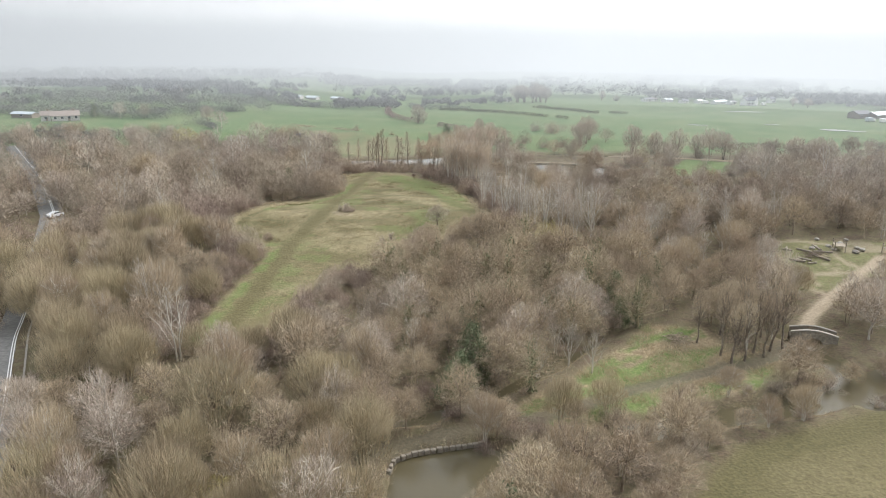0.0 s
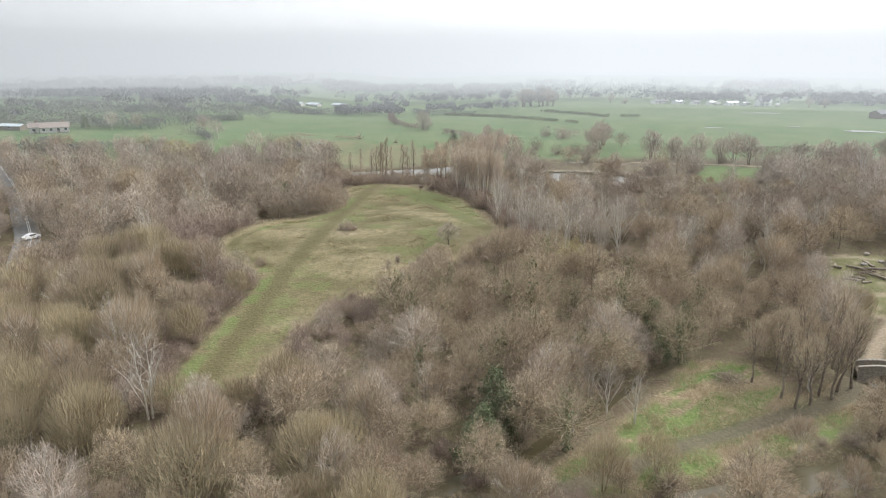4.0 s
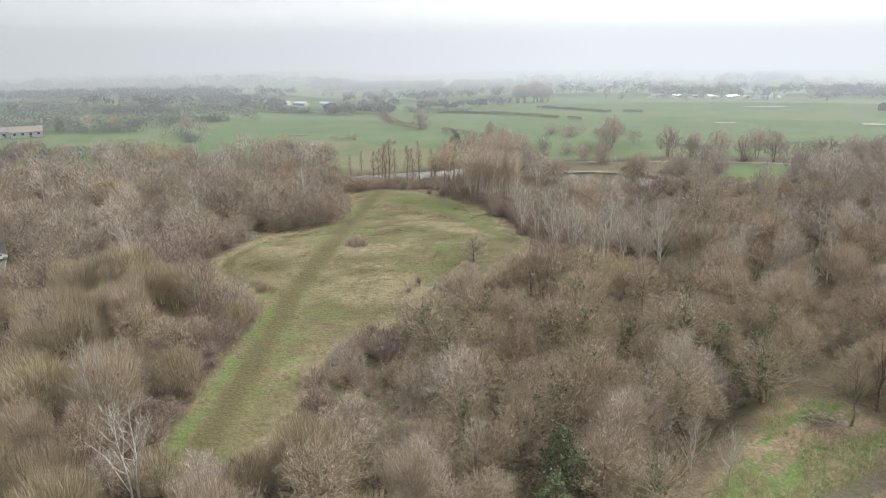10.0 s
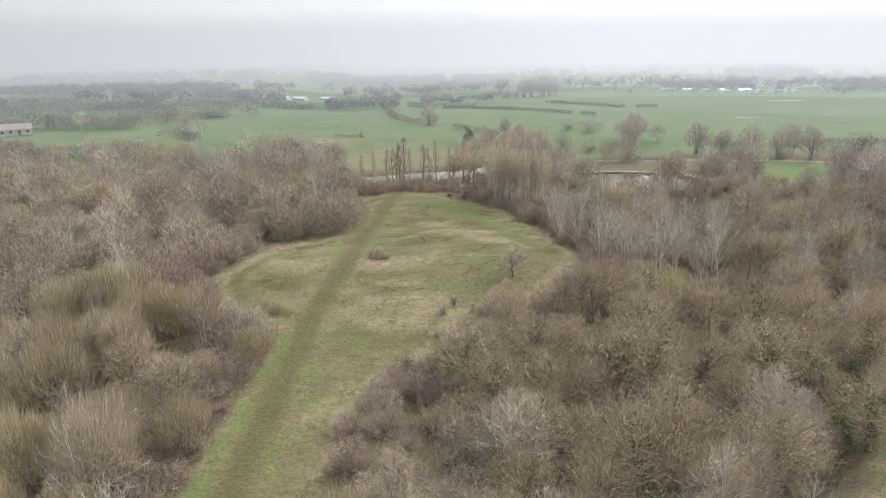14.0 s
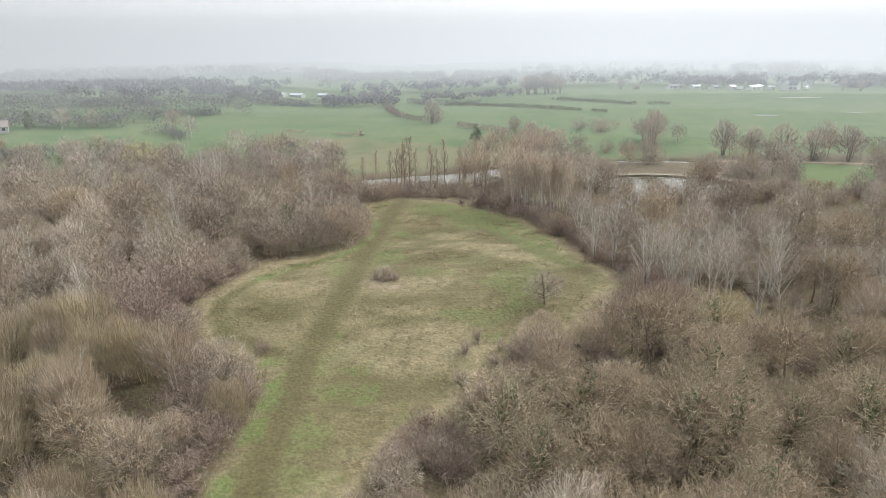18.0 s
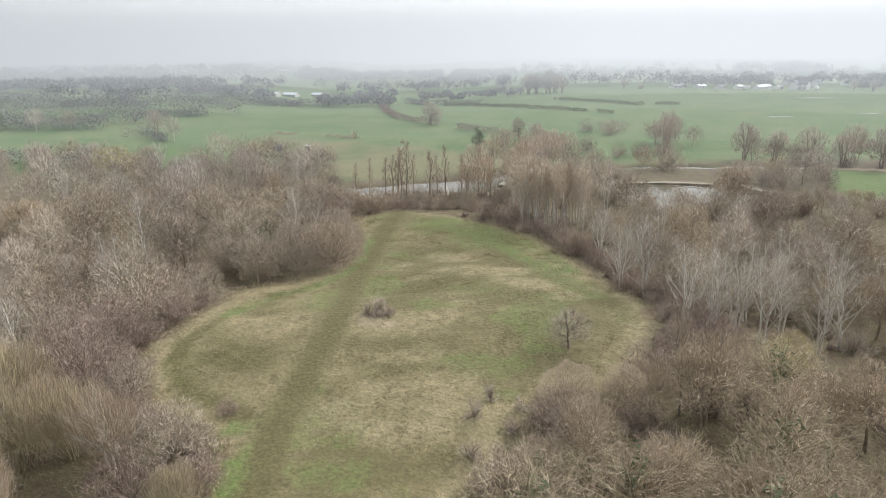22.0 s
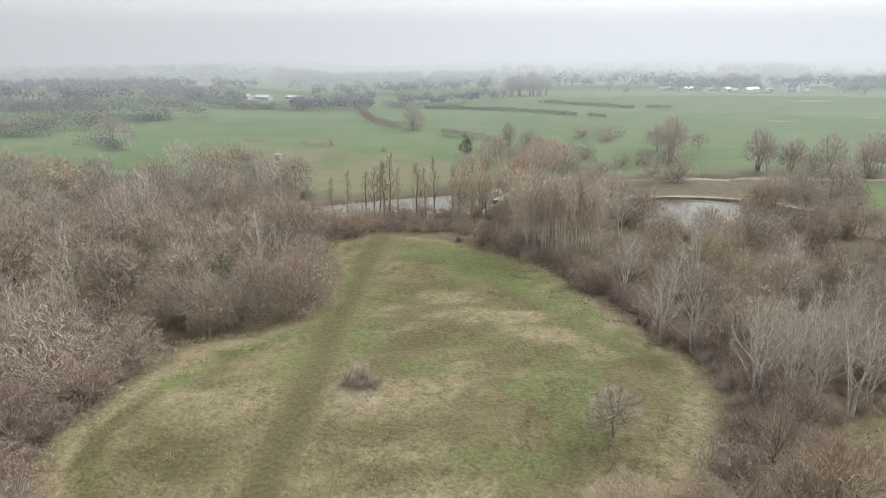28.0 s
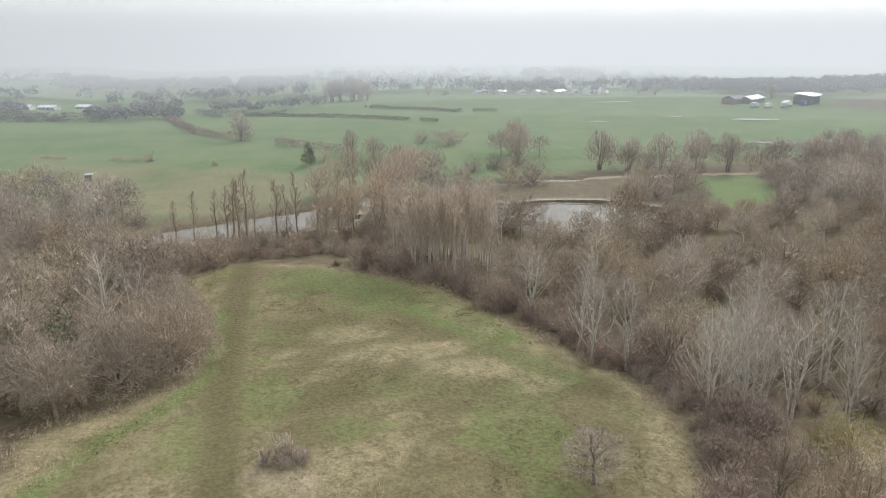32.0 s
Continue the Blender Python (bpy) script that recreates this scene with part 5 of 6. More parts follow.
def far_wood():
    """Woods in the mist: many small bare crowns."""
    spots = []
    for x0, x1, y0, y1, n, big, open_ in ((-560, -150, 610, 800, 1150, 1.0, 0.42), (-330, -150, 500, 590, 110, 0.8, 0.5), (-150, 60, 740, 1000, 420, 1.2, 0.4), (60, 460, 690, 1000, 420, 1.3, 0.5), (196, 420, 630, 690, 170, 1.1, 0.3), (300, 430, 575, 640, 90, 0.9, 0.4),
                                          (335, 600, 468, 570, 560, 1.15, 0.1), (-420, -240, 380, 470, 70, 0.7, 0.5), (-600, -380, 430, 600, 300, 1.0, 0.4), (-20, 60, 590, 660, 40, 0.7, 0.4), (-700, -150, 800, 1000, 380, 1.3, 0.4), (-190, -40, 560, 740, 300, 0.75, 0.5)):
        x, y = rng.uniform(x0, x1, n), rng.uniform(y0, y1, n)
        clear = (np.abs(x + 0.185 * y) < 16) & (y > 480) & (y < 640)
        k = ~clear & (value_noise(x * 0.5, y, 45, 4) + 0.3 * rng.random(n) > open_ + 0.15)
        spots.append(np.column_stack([x[k], y[k], np.full(k.sum(), big)]))
    s = np.concatenate(spots)
    w = Wood()
    m = 100
    i = np.repeat(np.arange(len(s)), m)
    d = unit(rng.normal(size=(len(i), 3)))
    d[:, 2] = np.abs(d[:, 2]) * 1.0 - 0.25 * rng.random(len(i))
    size = s[i, 2] * (0.7 + 0.6 * rng.random(len(s))[i])
    p = np.column_stack([s[i, 0] + d[:, 0] * 3.9 * size, s[i, 1] + d[:, 1] * 3.9 * size, ground_z(s[i, 0], s[i, 1]) + size * (3.6 + d[:, 2] * 4.2)])
    w.leaves(p, 0.75, rng)
    return tagged(new("far_woodland", w.mesh("far_woodland", M_FARTWIG)), "bare woods fading into the mist beyond the fields", "woodland", kind="stuff")


far_wood()


# ---- buildings ----
def gable_house(name, label, x, y, turn, w, d, h, ridge, wall, roof, windows=2, storeys=1, chimney=True, category="house"):
    """A gabled building: walls, two roof slopes, windows with frames, a door and a chimney."""
    top = new(name)
    top.matrix_basis = pose(x, y, gz(x, y) - 0.1, 0, 0, turn)
    bm = bmesh.new()
    q = [(-w / 2, -d / 2), (w / 2, -d / 2), (w / 2, d / 2), (-w / 2, d / 2)]
    lo = [bm.verts.new((a, b, 0)) for a, b in q]
    hi = [bm.verts.new((a, b, h)) for a, b in q]
    g0, g1 = bm.verts.new((-w / 2, 0, h + ridge)), bm.verts.new((w / 2, 0, h + ridge))
    for f in ([lo[0], lo[1], hi[1], hi[0]], [lo[2], lo[3], hi[3], hi[2]], [lo[1], lo[2], hi[2], g1, hi[1]], [lo[3], lo[0], hi[0], g0, hi[3]]):
        bm.faces.new(f)
    part("wall", bm, wall, top)
    slope = math.degrees(math.atan2(ridge, d / 2))
    for s in (-1, 1):
        bm = bmesh.new()
        length = math.hypot(ridge, d / 2) + 0.5
        bmesh.ops.create_cube(bm, size=1, matrix=pose(0, s * (d / 4 + 0.15), h + ridge / 2 + 0.02, -s * slope, 0, 0) @ Matrix.Diagonal((w + 0.7, length, 0.16, 1)))
        part("roof", bm, roof, top)
    if chimney:
        bm = box(0.9, 0.7, 1.6, w * 0.3, 0, h + ridge - 0.5, 0.03)
        part("chimney", bm, M_BRICK, top)
    for side in (-1, 1):
        for lev in range(storeys):
            for k in range(windows):
                wx = -w / 2 + w * (k + 0.5) / windows
                fr = part("window", box(1.3, 0.12, 1.25, wx, side * (d / 2 + 0.02), 1.0 + lev * 2.6, 0.02), M_WHITE, top)
                part("pane", box(1.1, 0.06, 1.05, wx, side * (d / 2 + 0.08), 1.1 + lev * 2.6), M_GLASS, fr)
    part("door", box(1.0, 0.1, 2.05, w * 0.12, -d / 2 - 0.04, 0, 0.02), M_TIMBER, top)
    return tagged(top, label, category)


gable_house("bungalow", "pale rendered bungalow with a brown tiled roof beyond the field", -185.5, 337, 29, 12, 7, 2.5, 2.0, M_RENDER, M_TILE, 4)
gable_house("outbuilding", "low white outbuilding beside the pale bungalow", -193, 333, 29, 4, 5, 2.8, 1.9, M_RENDER, M_TILE, 1)
gable_house("garage", "low grey shed beside the pale bungalow", -210, 345, -12, 12, 5, 2.2, 0.8, M_TIMBER, M_SHEET, 1, chimney=False, category="shed")
gable_house("white_house", "two-storey white farmhouse with a slate roof in the mist", 254, 586, 35, 8.5, 6, 4.2, 2.5, M_WHITE, M_SLATE, 3, 2)
gable_house("white_house", "gabled white wing of the far farmhouse", 258.5, 583, 125, 6.5, 5, 4.6, 2.8, M_WHITE, M_SLATE, 2, 2)
for x, y, t, w, r in [(188, 646, 35, 16, M_SLATE), (203, 635, 38, 14, M_SHEET), (213, 620, 35, 10, M_SLATE), (224, 613, 35, 9, M_WHITE), (238, 604, 36, 22, M_SHEET), (246, 596, 30, 8, M_SLATE), (196, 655, 35, 10, M_TILE)]:
    gable_house("farm_shed", "low pale farm shed beside the far village", x, y, t, w * 0.75, 5.5, 2.4, 1.1, M_WHITE, r, 3, category="shed", chimney=False)
for x, y, t, w in [(-124, 652, -25, 20), (-105, 682, -30, 22), (-134, 640, -20, 9)]:
    gable_house("white_barn", "long white barn with a pale sheet roof in the far fields", x, y, t, w * 0.6, 7, 2.2, 1.3, M_RENDER, M_SHEET, 4, category="barn", chimney=False)
for x, y, t in [(300, 640, 30), (320, 610, 20), (345, 590, 30), (375, 600, 10), (330, 650, 40), (290, 665, 20), (410, 610, 30), (-250, 610, 10), (-215, 560, 0), (-190, 640, 5), (-160, 620, 20), (-60, 800, 10), (60, 760, 0), (395, 655, 20)]:
    gable_house("far_house", "small pale house half lost in the mist", x, y, t, 6.5, 5, 3.6, 2.0, M_WHITE if (int(x) + int(y)) % 3 else M_BRICK, M_SLATE, 2, 2)


def open_barn(x, y, turn, w, d, h):
    top = new("open_barn")
    top.matrix_basis = pose(x, y, gz(x, y), 0, 0, turn)
    part("roof", box(w + 1.5, d + 1.5, 0.3, 0, 0, h + 0.6, 0.05), M_SHEET, top, "pale grey sheet roof").matrix_basis = pose(0, 0, 0, 6, 0, 0)
    part("back_wall", box(w, 0.3, h, 0, d / 2, 0), M_DARK, top)
    for s in (-1, 1):
        part("side_wall", box(0.3, d - 0.4, h, s * w / 2, 0, 0), M_DARK, top)
    for k in range(5):
        part("post", box(0.35, 0.35, h + 0.4, -w / 2 + w * k / 4, -d / 2, 0, 0.03), M_TIMBER, top)
    return tagged(top, "open-fronted farm barn with a pale sheet roof", "barn")


open_barn(309, 434, 28, 15, 10, 4.6)
open_barn(322, 444, 28, 11, 8, 4.0)
gable_house("farm_shed", "long grey farm shed behind the open barn", 285, 452, 28, 22, 8, 2.6, 1.6, M_TIMBER, M_SHEET, 3, category="shed", chimney=False)
gable_house("farm_shed", "grey timber farm shed beside the open barn", 270, 450, 20, 12, 8, 3.0, 1.8, M_TIMBER, M_SLATE, 2, category="shed", chimney=False)


def lorry(x, y, turn, mat, label, size=1.0):
    top = new("lorry")
    top.matrix_basis = pose(x, y, gz(x, y), 0, 0, turn) @ Matrix.Diagonal((size, size, size, 1))
    part("cargo_box", box(5.5, 2.4, 2.5, -0.8, 0, 0.9, 0.06), mat, top)
    part("cab", box(1.9, 2.3, 2.0, 3.0, 0, 0.6, 0.2), M_WHITE, top)
    part("windscreen", box(0.1, 1.9, 0.8, 3.95, 0, 1.6, 0.03), M_GLASS, top)
    for a in (-2.2, 2.8):
        for s in (-1, 1):
            bm = bmesh.new()
            bmesh.ops.create_cone(bm, cap_ends=True, segments=14, radius1=0.48, radius2=0.48, depth=0.3, matrix=pose(a, s * 1.05, 0.46, 90, 0, 0))
            part("wheel", bm, M_RUBBER, top)
    return tagged(top, label, "lorry", group="vehicles in the farmyard")


for x, y, t, m in [(268, 421, 20, M_WHITE), (277, 419, 60, M_SHEET), (284, 424, -10, M_WHITE), (296, 424, 30, M_BLUE), (290, 430, 80, M_WHITE), (262, 425, 10, M_SHEET), (228, 608, 20, M_WHITE), (266, 580, 40, M_WHITE), (244, 592, 70, M_WHITE)]:
    lorry(x, y, t, m, "parked farm lorry with a pale box body", 0.8)


def container(x, y, turn, w, d, h, mat, name, label):
    top = new(name)
    top.matrix_basis = pose(x, y, gz(x, y) - 0.05, 0, 0, turn)
    part("body", box(w, d, h, 0, 0, 0, 0.04), mat, top)
    part("roof", box(w + 0.2, d + 0.2, 0.12, 0, 0, h, 0.02), M_SHEET if mat is not M_BLUE else M_BLUE, top)
    for s in (-1, 1):
        part("door", box(w * 0.42, 0.06, h * 0.85, s * w * 0.23, -d / 2 - 0.03, 0.1, 0.01), M_BLUE if mat is M_BLUE else M_TIMBER, top)
    return tagged(top, label, name.replace("_", " "))


container(-70, 329, 10, 2.2, 1.8, 1.7, M_BLUE, "container", "blue steel container at the edge of the rough field")
container(-59.5, 328, -8, 1.8, 1.6, 1.6, M_TIMBER, "hut", "small pale timber hut by the rough field")


# flood water lying in the pasture
def puddle(n, x0, y0, x1, y1, wide, label):
    bm = bmesh.new()
    vs = []
    m = 28
    for k in range(m):
        a = 6.28319 * k / m
        u, v = math.cos(a), math.sin(a) * wide / 2 * (1 + 0.3 * math.sin(3 * a + n))
        cx, cy, dx, dy = (x0 + x1) / 2, (y0 + y1) / 2, (x1 - x0) / 2, (y1 - y0) / 2
        l = math.hypot(dx, dy)
        vs.append(bm.verts.new((cx + dx * u - dy / l * v, cy + dy * u + dx / l * v, gz(cx, cy) + 0.12)))
    bm.faces.new(vs)
    tagged(part("water_pool_%d" % n, bm, M_WATER, None), label, "water", kind="structure")


for n, row in enumerate([(141, 400, 152, 396, 3.5), (209, 383, 230, 374, 7), (164, 321, 180, 309, 6), (198, 493, 226, 489, 5), (188, 405, 196, 402, 3), (-132.5, 348.5, -130, 347.5, 1.5)]):
    puddle(n + 1, *row, "pale flood water lying in the green pasture")


# ---- road, car ----
ribbon("road", ROAD, 5.6, 0.30, M_TARMAC, "worn grey country road curving through the wood", "road")


def offset(line, d):
    out = []
    for k, (x, y) in enumerate(line):
        a, b = line[max(0, k - 1)], line[min(len(line) - 1, k + 1)]
        l = math.hypot(b[0] - a[0], b[1] - a[1])
        out.append((x + (b[1] - a[1]) / l * d, y - (b[0] - a[0]) / l * d))
    return out


for d in (0.55, 0.95):
    ribbon("road_marking", offset(ROAD, d), 0.16, 0.315, M_PAINT, "double white line along the road", "road marking")
ribbon("kerb_trim", offset(ROAD, 2.9), 0.3, 0.36, M_STONE, "pale stone kerb along the road", "kerb")


def car(x, y, turn):
    top = new("car")
    top.matrix_basis = pose(x, y, gz(x, y) + 0.31, 0, 0, turn)
    bm = bmesh.new()
    prof = [(-2.1, 0.35), (-2.15, 0.75), (-1.95, 1.0), (-1.35, 1.05), (-0.75, 1.48), (0.7, 1.5), (1.75, 1.05), (2.05, 0.95), (2.1, 0.35)]
    sides = [[bm.verts.new((a, s * (0.86 if z < 1.2 else 0.7), z)) for a, z in prof] for s in (-1, 1)]
    bm.faces.new(sides[0]), bm.faces.new(sides[1][::-1])
    for k in range(len(prof)):
        j = (k + 1) % len(prof)
        bm.faces.new([sides[0][k], sides[1][k], sides[1][j], sides[0][j]])
    bmesh.ops.bevel(bm, geom=bm.edges[:], offset=0.05, segments=1, affect="EDGES")
    part("body", bm, M_CARPAINT, top)
    part("windscreen", box(0.06, 1.25, 0.62, 0, 0, 0, 0.02), M_GLASS, top).matrix_basis = pose(-1.22, 0, 1.06, 0, 52, 0)
    part("rear_window", box(0.06, 1.25, 0.62, 0, 0, 0, 0.02), M_GLASS, top).matrix_basis = pose(1.42, 0, 1.04, 0, -58, 0)
    for s in (-1, 1):
        part("side_window", box(1.7, 0.05, 0.34, 0.05, s * 0.80, 1.08, 0.02), M_GLASS, top)
        part("headlight", box(0.08, 0.34, 0.16, -2.12, s * 0.6, 0.72, 0.02), M_GLASS, top)
        for a in (-1.3, 1.3):
            bm = bmesh.new()
            bmesh.ops.create_cone(bm, cap_ends=True, segments=16, radius1=0.32, radius2=0.32, depth=0.22, matrix=pose(a, s * 0.82, 0.32, 90, 0, 0))
            wheel = part("wheel", bm, M_RUBBER, top)
            bm = bmesh.new()
            bmesh.ops.create_cone(bm, cap_ends=True, segments=12, radius1=0.19, radius2=0.19, depth=0.06, matrix=pose(a, s * 0.92, 0.32, 90, 0, 0))
            part("rim", bm, M_SHEET, wheel)
    return tagged(top, "white car on the road through the wood", "car")


car(-106.5, 181, 62)


# ---- river side: bridge, stone edge, brush ----
def hump_bridge(x, y, turn):
    """A small arched stone footbridge with parapets."""
    top = new("footbridge")
    top.matrix_basis = pose(x, y, -3.9, 0, 0, turn)
    n, half, wide = 16, 4.0, 2.4

    def rise(u):
        return 1.35 + 0.75 * math.cos(u * 1.5)

    for s in (-1, 1):
        # spandrel wall with the arch cut out, and a parapet on it
        bm = bmesh.new()
        rows = []
        for k in range(n + 1):
            u = -1 + 2 * k / n
            lo = 0.25 + 1.25 * math.sqrt(max(0, 1 - (u / 0.42) ** 2)) if abs(u) < 0.42 else -0.8
            rows.append([bm.verts.new((u * half, s * wide / 2 + o, z)) for z in (lo, rise(u)) for o in (-0.16, 0.16)])
        for a, b in zip(rows[:-1], rows[1:]):
            bm.faces.new([a[0], b[0], b[2], a[2]]), bm.faces.new([a[1], a[3], b[3], b[1]]), bm.faces.new([a[2], b[2], b[3], a[3]]), bm.faces.new([a[0], a[1], b[1], b[0]])
        part("spandrel_wall", bm, M_STONE_DARK, top)
        bm = bmesh.new()
        rows = []
        for k in range(n + 1):
            u = -1 + 2 * k / n
            rows.append([bm.verts.new((u * half, s * wide / 2 + o, rise(u) + z)) for o, z in ((-0.2, 0), (0.2, 0), (0.2, 0.85), (-0.2, 0.85))])
        for a, b in zip(rows[:-1], rows[1:]):
            for k in range(4):
                bm.faces.new([a[k], a[(k + 1) % 4], b[(k + 1) % 4], b[k]])
        bm.faces.new(rows[0]), bm.faces.new(rows[-1][::-1])
        wall = part("parapet", bm, M_STONE_DARK, top, "dark weathered parapet")
        bm = bmesh.new()
        rows = [[bm.verts.new(((-1 + 2 * k / n) * half, s * wide / 2 + o, rise(-1 + 2 * k / n) + z)) for o, z in ((-0.26, 0.853), (0.26, 0.853), (0.24, 1.0), (-0.24, 1.0))] for k in range(n + 1)]
        for a, b in zip(rows[:-1], rows[1:]):
            for k in range(4):
                bm.faces.new([a[k], a[(k + 1) % 4], b[(k + 1) % 4], b[k]])
        bm.faces.new(rows[0]), bm.faces.new(rows[-1][::-1])
        part("coping", bm, M_STONE, wall, "pale worn coping stones")
    bm = bmesh.new()
    rows = [[bm.verts.new(((-1 + 2 * k / n) * half, o, rise(-1 + 2 * k / n) - 0.03 - d)) for o in (-wide / 2 + 0.17, wide / 2 - 0.17) for d in (0, 0.3)] for k in range(n + 1)]
    for a, b in zip(rows[:-1], rows[1:]):
        bm.faces.new([a[0], a[2], b[2], b[0]]), bm.faces.new([a[1], b[1], b[3], a[3]])
    part("deck", bm, M_TIMBER, top)
    return tagged(top, "small arched grey stone footbridge over the brook", "bridge")


hump_bridge(69.9, 118.2, -20)
edge_top = new("stone_edging")
edge_line = [(-6.8, 76), (-6.2, 79), (-4, 80.4), (-1.5, 81.3), (2, 82.2), (6, 83.3)]
k = 0
for (ax, ay), (bx, by) in zip(edge_line[:-1], edge_line[1:]):
    n = max(1, int(math.hypot(bx - ax, by - ay) / 0.8))
    for j in range(n):
        u = (j + 0.5) / n
        me_box = box(0.78 * rng.uniform(0.85, 1.05), 0.5 * rng.uniform(0.8, 1.2), 0.75 * rng.uniform(0.85, 1.1), 0, 0, 0, 0.08)
        ob = part("stone_block", me_box, M_STONE_DARK, edge_top)
        ob.matrix_basis = pose(ax + (bx - ax) * u, ay + (by - ay) * u, -4.25, rng.normal() * 2, rng.normal() * 2, math.degrees(math.atan2(by - ay, bx - ax)) + rng.normal() * 4)
tagged(edge_top, "row of rough stone blocks edging the south pond", "stone edging")


def brush_pile(x, y, wide, label, mat):
    w = Wood()
    n = 140
    p = np.column_stack([rng.normal(size=(n, 2)) * wide * 0.4, np.abs(rng.normal(size=n)) * 0.35])
    d = unit(rng.normal(size=(n, 3)) * [1, 1, 0.25])
    w.tubes(p - d * 0.9, p + d * 0.9, np.full(n, 0.05), np.full(n, 0.025), rng)
    ob = new("brush_pile", w.mesh("brush_pile", mat))
    ob.location = (x, y, gz(x, y) + 0.1)
    return tagged(ob, label, "brush pile", kind="stuff")


brush_pile(9.5, 90.5, 2.2, "heap of cut pale branches beside the towpath", M_BARK)
brush_pile(44, 117, 3.0, "fallen dead branches among the reeds", M_BARK)
brush_pile(92, 161, 4.0, "scattered felled branches in the park", M_BARK)


# ---- park: play frame, logs, boulders ----
def log_seat(x, y, turn, length):
    bm = bmesh.new()
    bmesh.ops.create_cone(bm, cap_ends=True, segments=10, radius1=0.28, radius2=0.24, depth=length, matrix=pose(0, 0, 0.24, 0, 90, 0))
    for v in bm.verts:
        v.co += Vector((0, rng.normal() * 0.02, rng.normal() * 0.02))
    ob = part("log", bm, M_TIMBER, None)
    ob.matrix_basis = pose(x, y, gz(x, y), 0, 0, turn)
    tagged(ob, "weathered felled log lying on park grass", "log", group="logs in the park")


for k in range(9):
    log_seat(88 + rng.uniform(-3, 14), 157 + rng.uniform(-4, 9), rng.uniform(0, 180), rng.uniform(2, 5))


def boulder(x, y, size):
    bm = bmesh.new()
    bmesh.ops.create_icosphere(bm, subdivisions=2, radius=size)
    for v in bm.verts:
        v.co *= 1 + 0.16 * math.sin(v.co.x * 5 / size + x) * math.cos(v.co.y * 4 / size + y)
        v.co.z *= 0.62
    ob = part("boulder", bm, M_STONE, None)
    ob.location = (x, y, gz(x, y) + size * 0.35)
    tagged(ob, "grey boulder beside the park path", "boulder", group="boulders in the park")


for k in range(10):
    boulder(96 + rng.uniform(-4, 10), 167 + rng.uniform(-4, 5), rng.uniform(0.4, 0.9))


def play_frame(x, y, turn):
    top = new("play_frame")
    top.matrix_basis = pose(x, y, gz(x, y), 0, 0, turn)
    for a in (-1.6, 1.6):
        for b in (-1.2, 1.2):
            part("post", box(0.18, 0.18, 2.8, a, b, -0.2, 0.02), M_TIMBER, top)
    part("platform", box(3.4, 2.6, 0.14, 0, 0, 1.3, 0.02), M_TIMBER, top)
    for b in (-1.2, 1.2):
        part("rail", box(3.4, 0.1, 0.14, 0, b, 2.1, 0.02), M_TIMBER, top)
    slide = part("slide", box(3.6, 0.8, 0.1, 0, 0, 0, 0.03), M_SHEET, top, "pale metal slide")
    slide.matrix_basis = pose(3.0, 0, 0.75, 0, 22, 0)
    return tagged(top, "timber play frame with a pale slide in the park", "play frame")


play_frame(112, 163, 20)
play_frame(100, 165, 70)


# ---- ponds: platforms, rails, kerb ----
def platform(x, y, turn, length=4.0):
    top = new("fishing_platform")
    top.matrix_basis = pose(x, y, 4.6, 0, 0, turn)
    for k in range(9):
        part("plank", box(length, 0.24, 0.06, 0, -1.1 + 0.27 * k, 0.35, 0.01), M_TIMBER, top)
    for a in (-length / 2 + 0.2, length / 2 - 0.2):
        for b in (-1.0, 1.0):
            part("post", box(0.14, 0.14, 1.6, a, b, -1.1, 0.01), M_TIMBER, top)
    return tagged(top, "weathered timber fishing platform at the pond edge", "platform", group="platforms round the ponds")


for x, y, t in [(-21, 256.2, 0), (-10, 255.2, 0), (0.5, 258.5, 60), (3, 266, 65)]:
    platform(x, y, t)
for name, line, label in (("kerb_trim", [(27, 260), (38, 264.3), (50, 263), (61, 257.8), (69, 247.5)], "pale curved stone kerb round the east pond"), ("kerb_trim", [(-44, 256.5), (-25, 255.6), (-12, 254.3), (-3, 255.5)], "pale stone kerb along the west pond")):
    ribbon(name, line, 0.7, 0.22, M_STONE, label, "kerb", 1.0)


def rail_fence(line, label):
    top = new("rail_fence")
    pts = []
    for (ax, ay), (bx, by) in zip(line[:-1], line[1:]):
        n = max(1, round(math.hypot(bx - ax, by - ay) / 2.0))
        pts += [(ax + (bx - ax) * k / n, ay + (by - ay) * k / n) for k in range(n)]
    pts.append(line[-1])
    for x, y in pts:
        part("post", box(0.12, 0.12, 1.3, x, y, gz(x, y) - 0.2, 0.01), M_TIMBER, top)
    for (ax, ay), (bx, by) in zip(pts[:-1], pts[1:]):
        for h in (0.55, 0.95):
            part("rail", box(math.hypot(bx - ax, by - ay), 0.05, 0.1, (ax + bx) / 2, (ay + by) / 2, (gz(ax, ay) + gz(bx, by)) / 2 + h, 0, math.degrees(math.atan2(by - ay, bx - ax))), M_TIMBER, top)
    return tagged(top, label, "fence")


rail_fence([(-1, 254), (6, 252.5), (14, 251.5), (22, 250)], "grey timber rail fence beside the pond path")


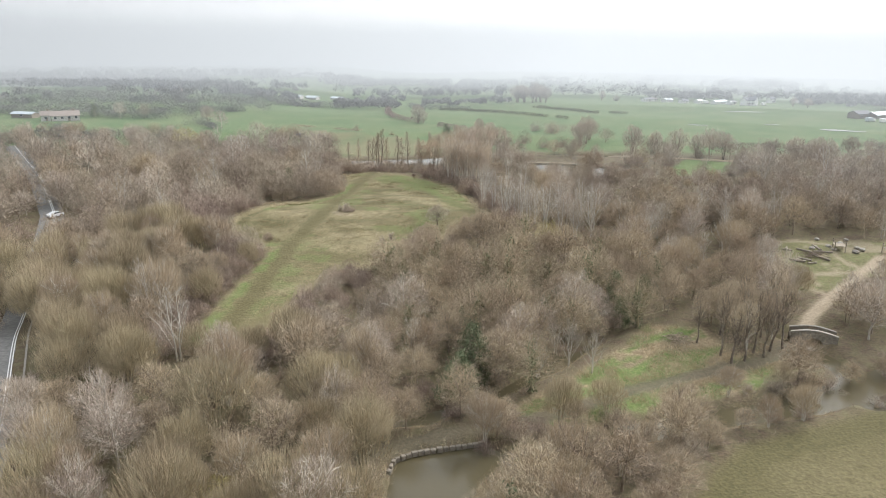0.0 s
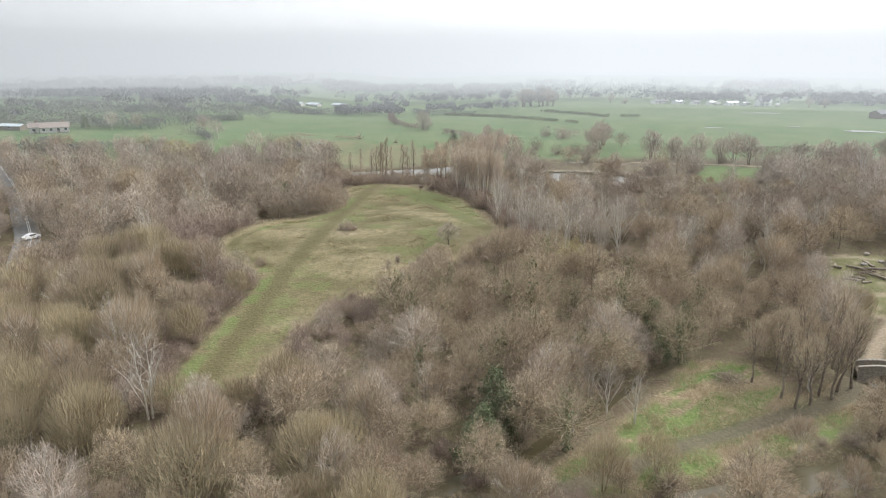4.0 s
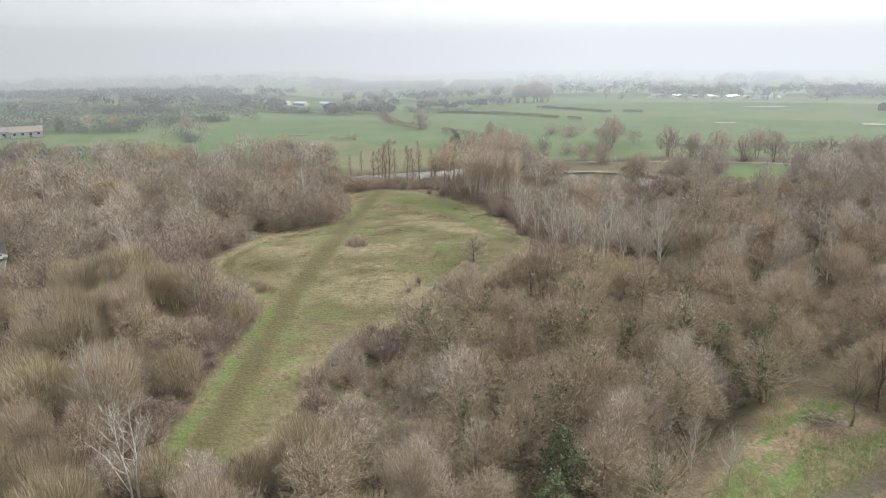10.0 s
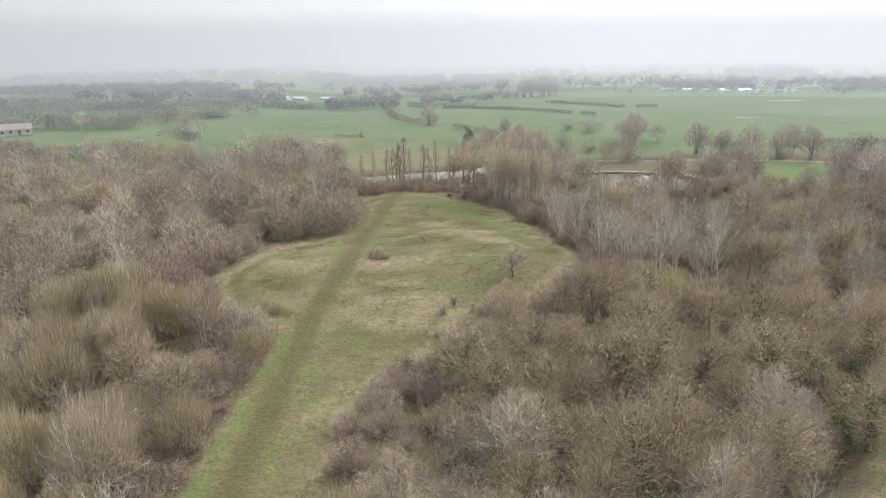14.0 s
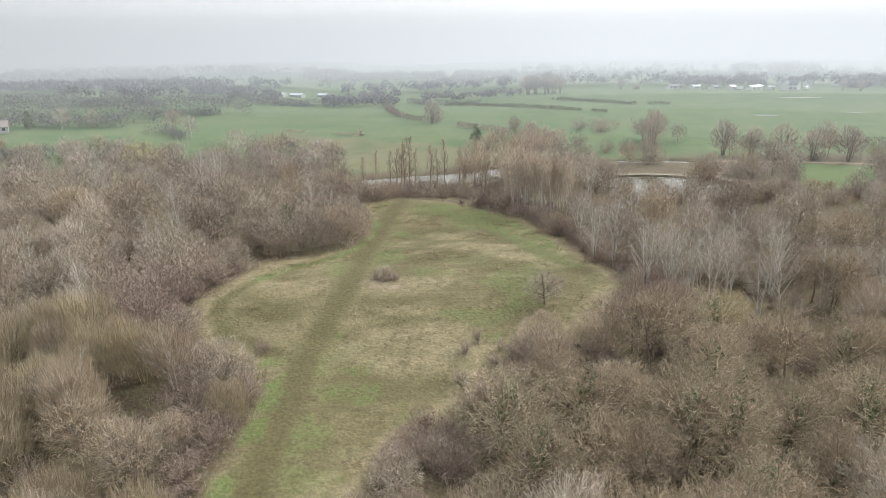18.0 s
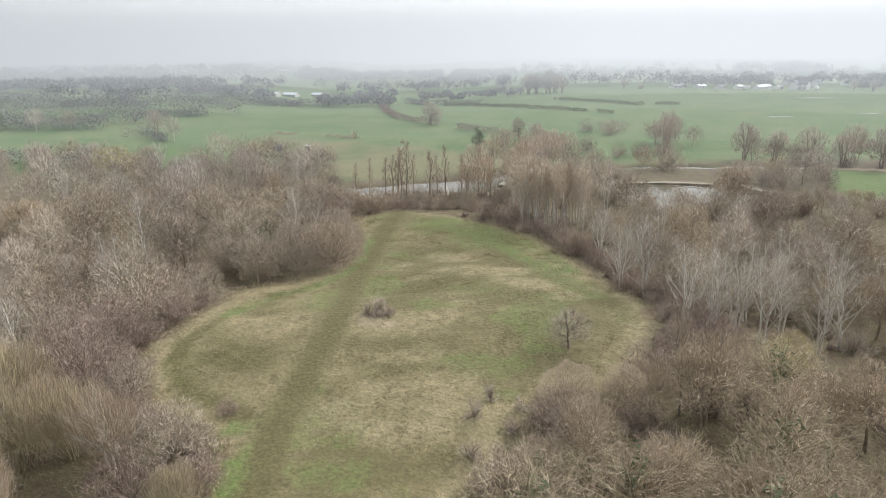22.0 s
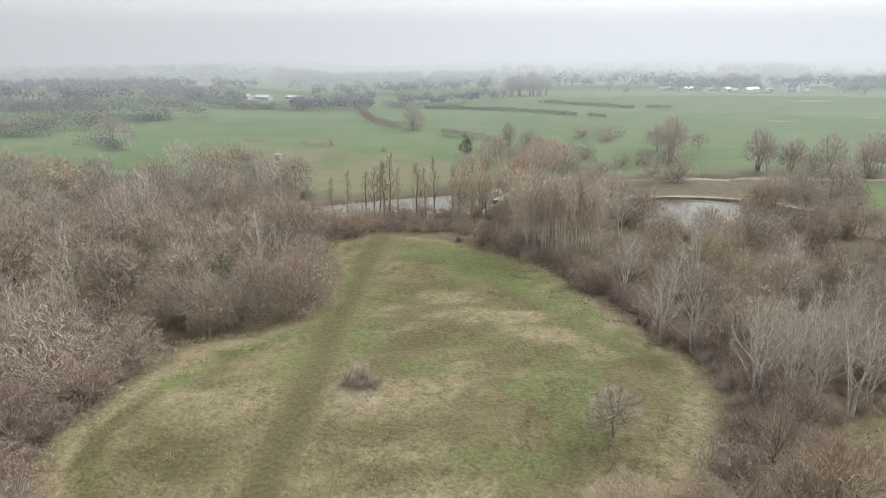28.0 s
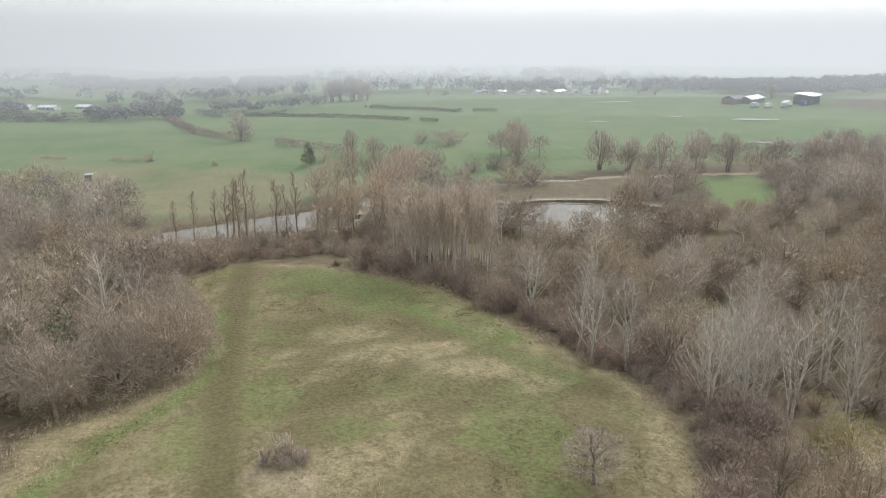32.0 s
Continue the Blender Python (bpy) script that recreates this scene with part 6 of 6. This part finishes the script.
# ---- grasses ----
def tufts(name, x, y, mat, label, blades, tall, spread_r, width):
    n = len(x)
    i = np.repeat(np.arange(n), blades)
    size = rng.uniform(0.6, 1.4, n)[i]
    p = np.column_stack([x[i] + rng.normal(size=len(i)) * spread_r * size, y[i] + rng.normal(size=len(i)) * spread_r * size])
    p = np.column_stack([p, ground_z(p[:, 0], p[:, 1]) - 0.02])
    d = unit(rng.normal(size=(len(i), 3)) * [0.6, 0.6, 0.2] + [0, 0, 0.8])
    w = Wood()
    w.slivers(p, p + d * (tall * size * rng.uniform(0.6, 1.2, len(i)))[:, None], np.full(len(i), width), rng)
    return tagged(new(name, w.mesh(name, mat)), label, "grass", kind="stuff")


def spots_in(poly, n, test):
    xs, ys = [p[0] for p in poly], [p[1] for p in poly]
    x, y = rng.uniform(min(xs), max(xs), n), rng.uniform(min(ys), max(ys), n)
    k = (inside(x, y, poly) > 0.2) & test(x, y)
    return x[k], y[k]


off_track = lambda x, y: (line_dist(x, y, TRACK) > 2.6) & (line_dist(x, y, TRACK_EAST) > 2.2)
x, y = spots_in(MEADOW, 9000, lambda x, y: off_track(x, y) & (fbm(x * 0.7, y, 11, 21) + 0.3 * (x < -35) + 0.3 * np.exp(-(((x - 9) / 8) ** 2 + ((y - 160) / 11) ** 2)) > 0.52))
tufts("dead_grass", x, y, M_STRAW, "straw-coloured dead grass over the meadow", 9, 0.24, 0.35, 0.04)
x, y = spots_in(MEADOW, 15000, lambda x, y: off_track(x, y) & (y > 150) & (fbm(x * 0.83 + y * 0.55, (y * 0.83 - x * 0.55) * 2.2, 5.0, 43) + 0.12 * rng.random(len(x)) > 0.56) & (rng.random(len(x)) < 0.45 + 0.4 * smooth(160, 190, y)))
tufts("rush_tufts", x, y, M_RUSH, "dark rush tufts scattered over the meadow", 12, 0.20, 0.42, 0.07)
x, y = spots_in(REEDS, 7500, lambda x, y: (fbm(x, y, 6, 51) > 0.43) & (line_dist(x, y, TOWPATH) > 1.6))
tufts("dead_reeds", x, y, M_REED, "flattened pale reeds on the wet ground", 9, 0.7, 0.4, 0.06)
x, y = rng.uniform(-22, 60, 16000), rng.uniform(62, 118, 16000)
d = line_dist(x, y, TOWPATH)
k = (d > 1.5) & (d < 3.6) & (wet(x, y) < 0.4) | (np.abs(wet(x, y) + 0.5) < 0.6) & (y > 64)
tufts("verge_grass", x[k], y[k], M_REED, "pale rank grass beside path and water", 8, 0.5, 0.35, 0.05)
x, y = rng.uniform(-60, 80, 15000), rng.uniform(60, 160, 15000)
k = wood_ok(x, y) & in_view(x, y) & (fbm(x, y, 7, 15) > 0.45)
tufts("woodland_litter", x[k], y[k], TWIGS["brown"], "dead stems and litter on the woodland floor", 6, 0.55, 0.6, 0.06)
x, y = rng.uniform(-60, 25, 16000), rng.uniform(98, 245, 16000)
d = inside(x, y, MEADOW)
k = ((x + 46) ** 2 + (y - 180) ** 2 < 12) | (d < 0.4) & (d > -2.4 + 1.2 * (value_noise(x, y, 6, 3) - 0.5)) & ((y > 145) | (rng.random(len(x)) < 0.35))
tufts("edge_grass", x[k], y[k], M_REED, "pale dead grass fringing the meadow", 9, 0.55, 0.35, 0.05)
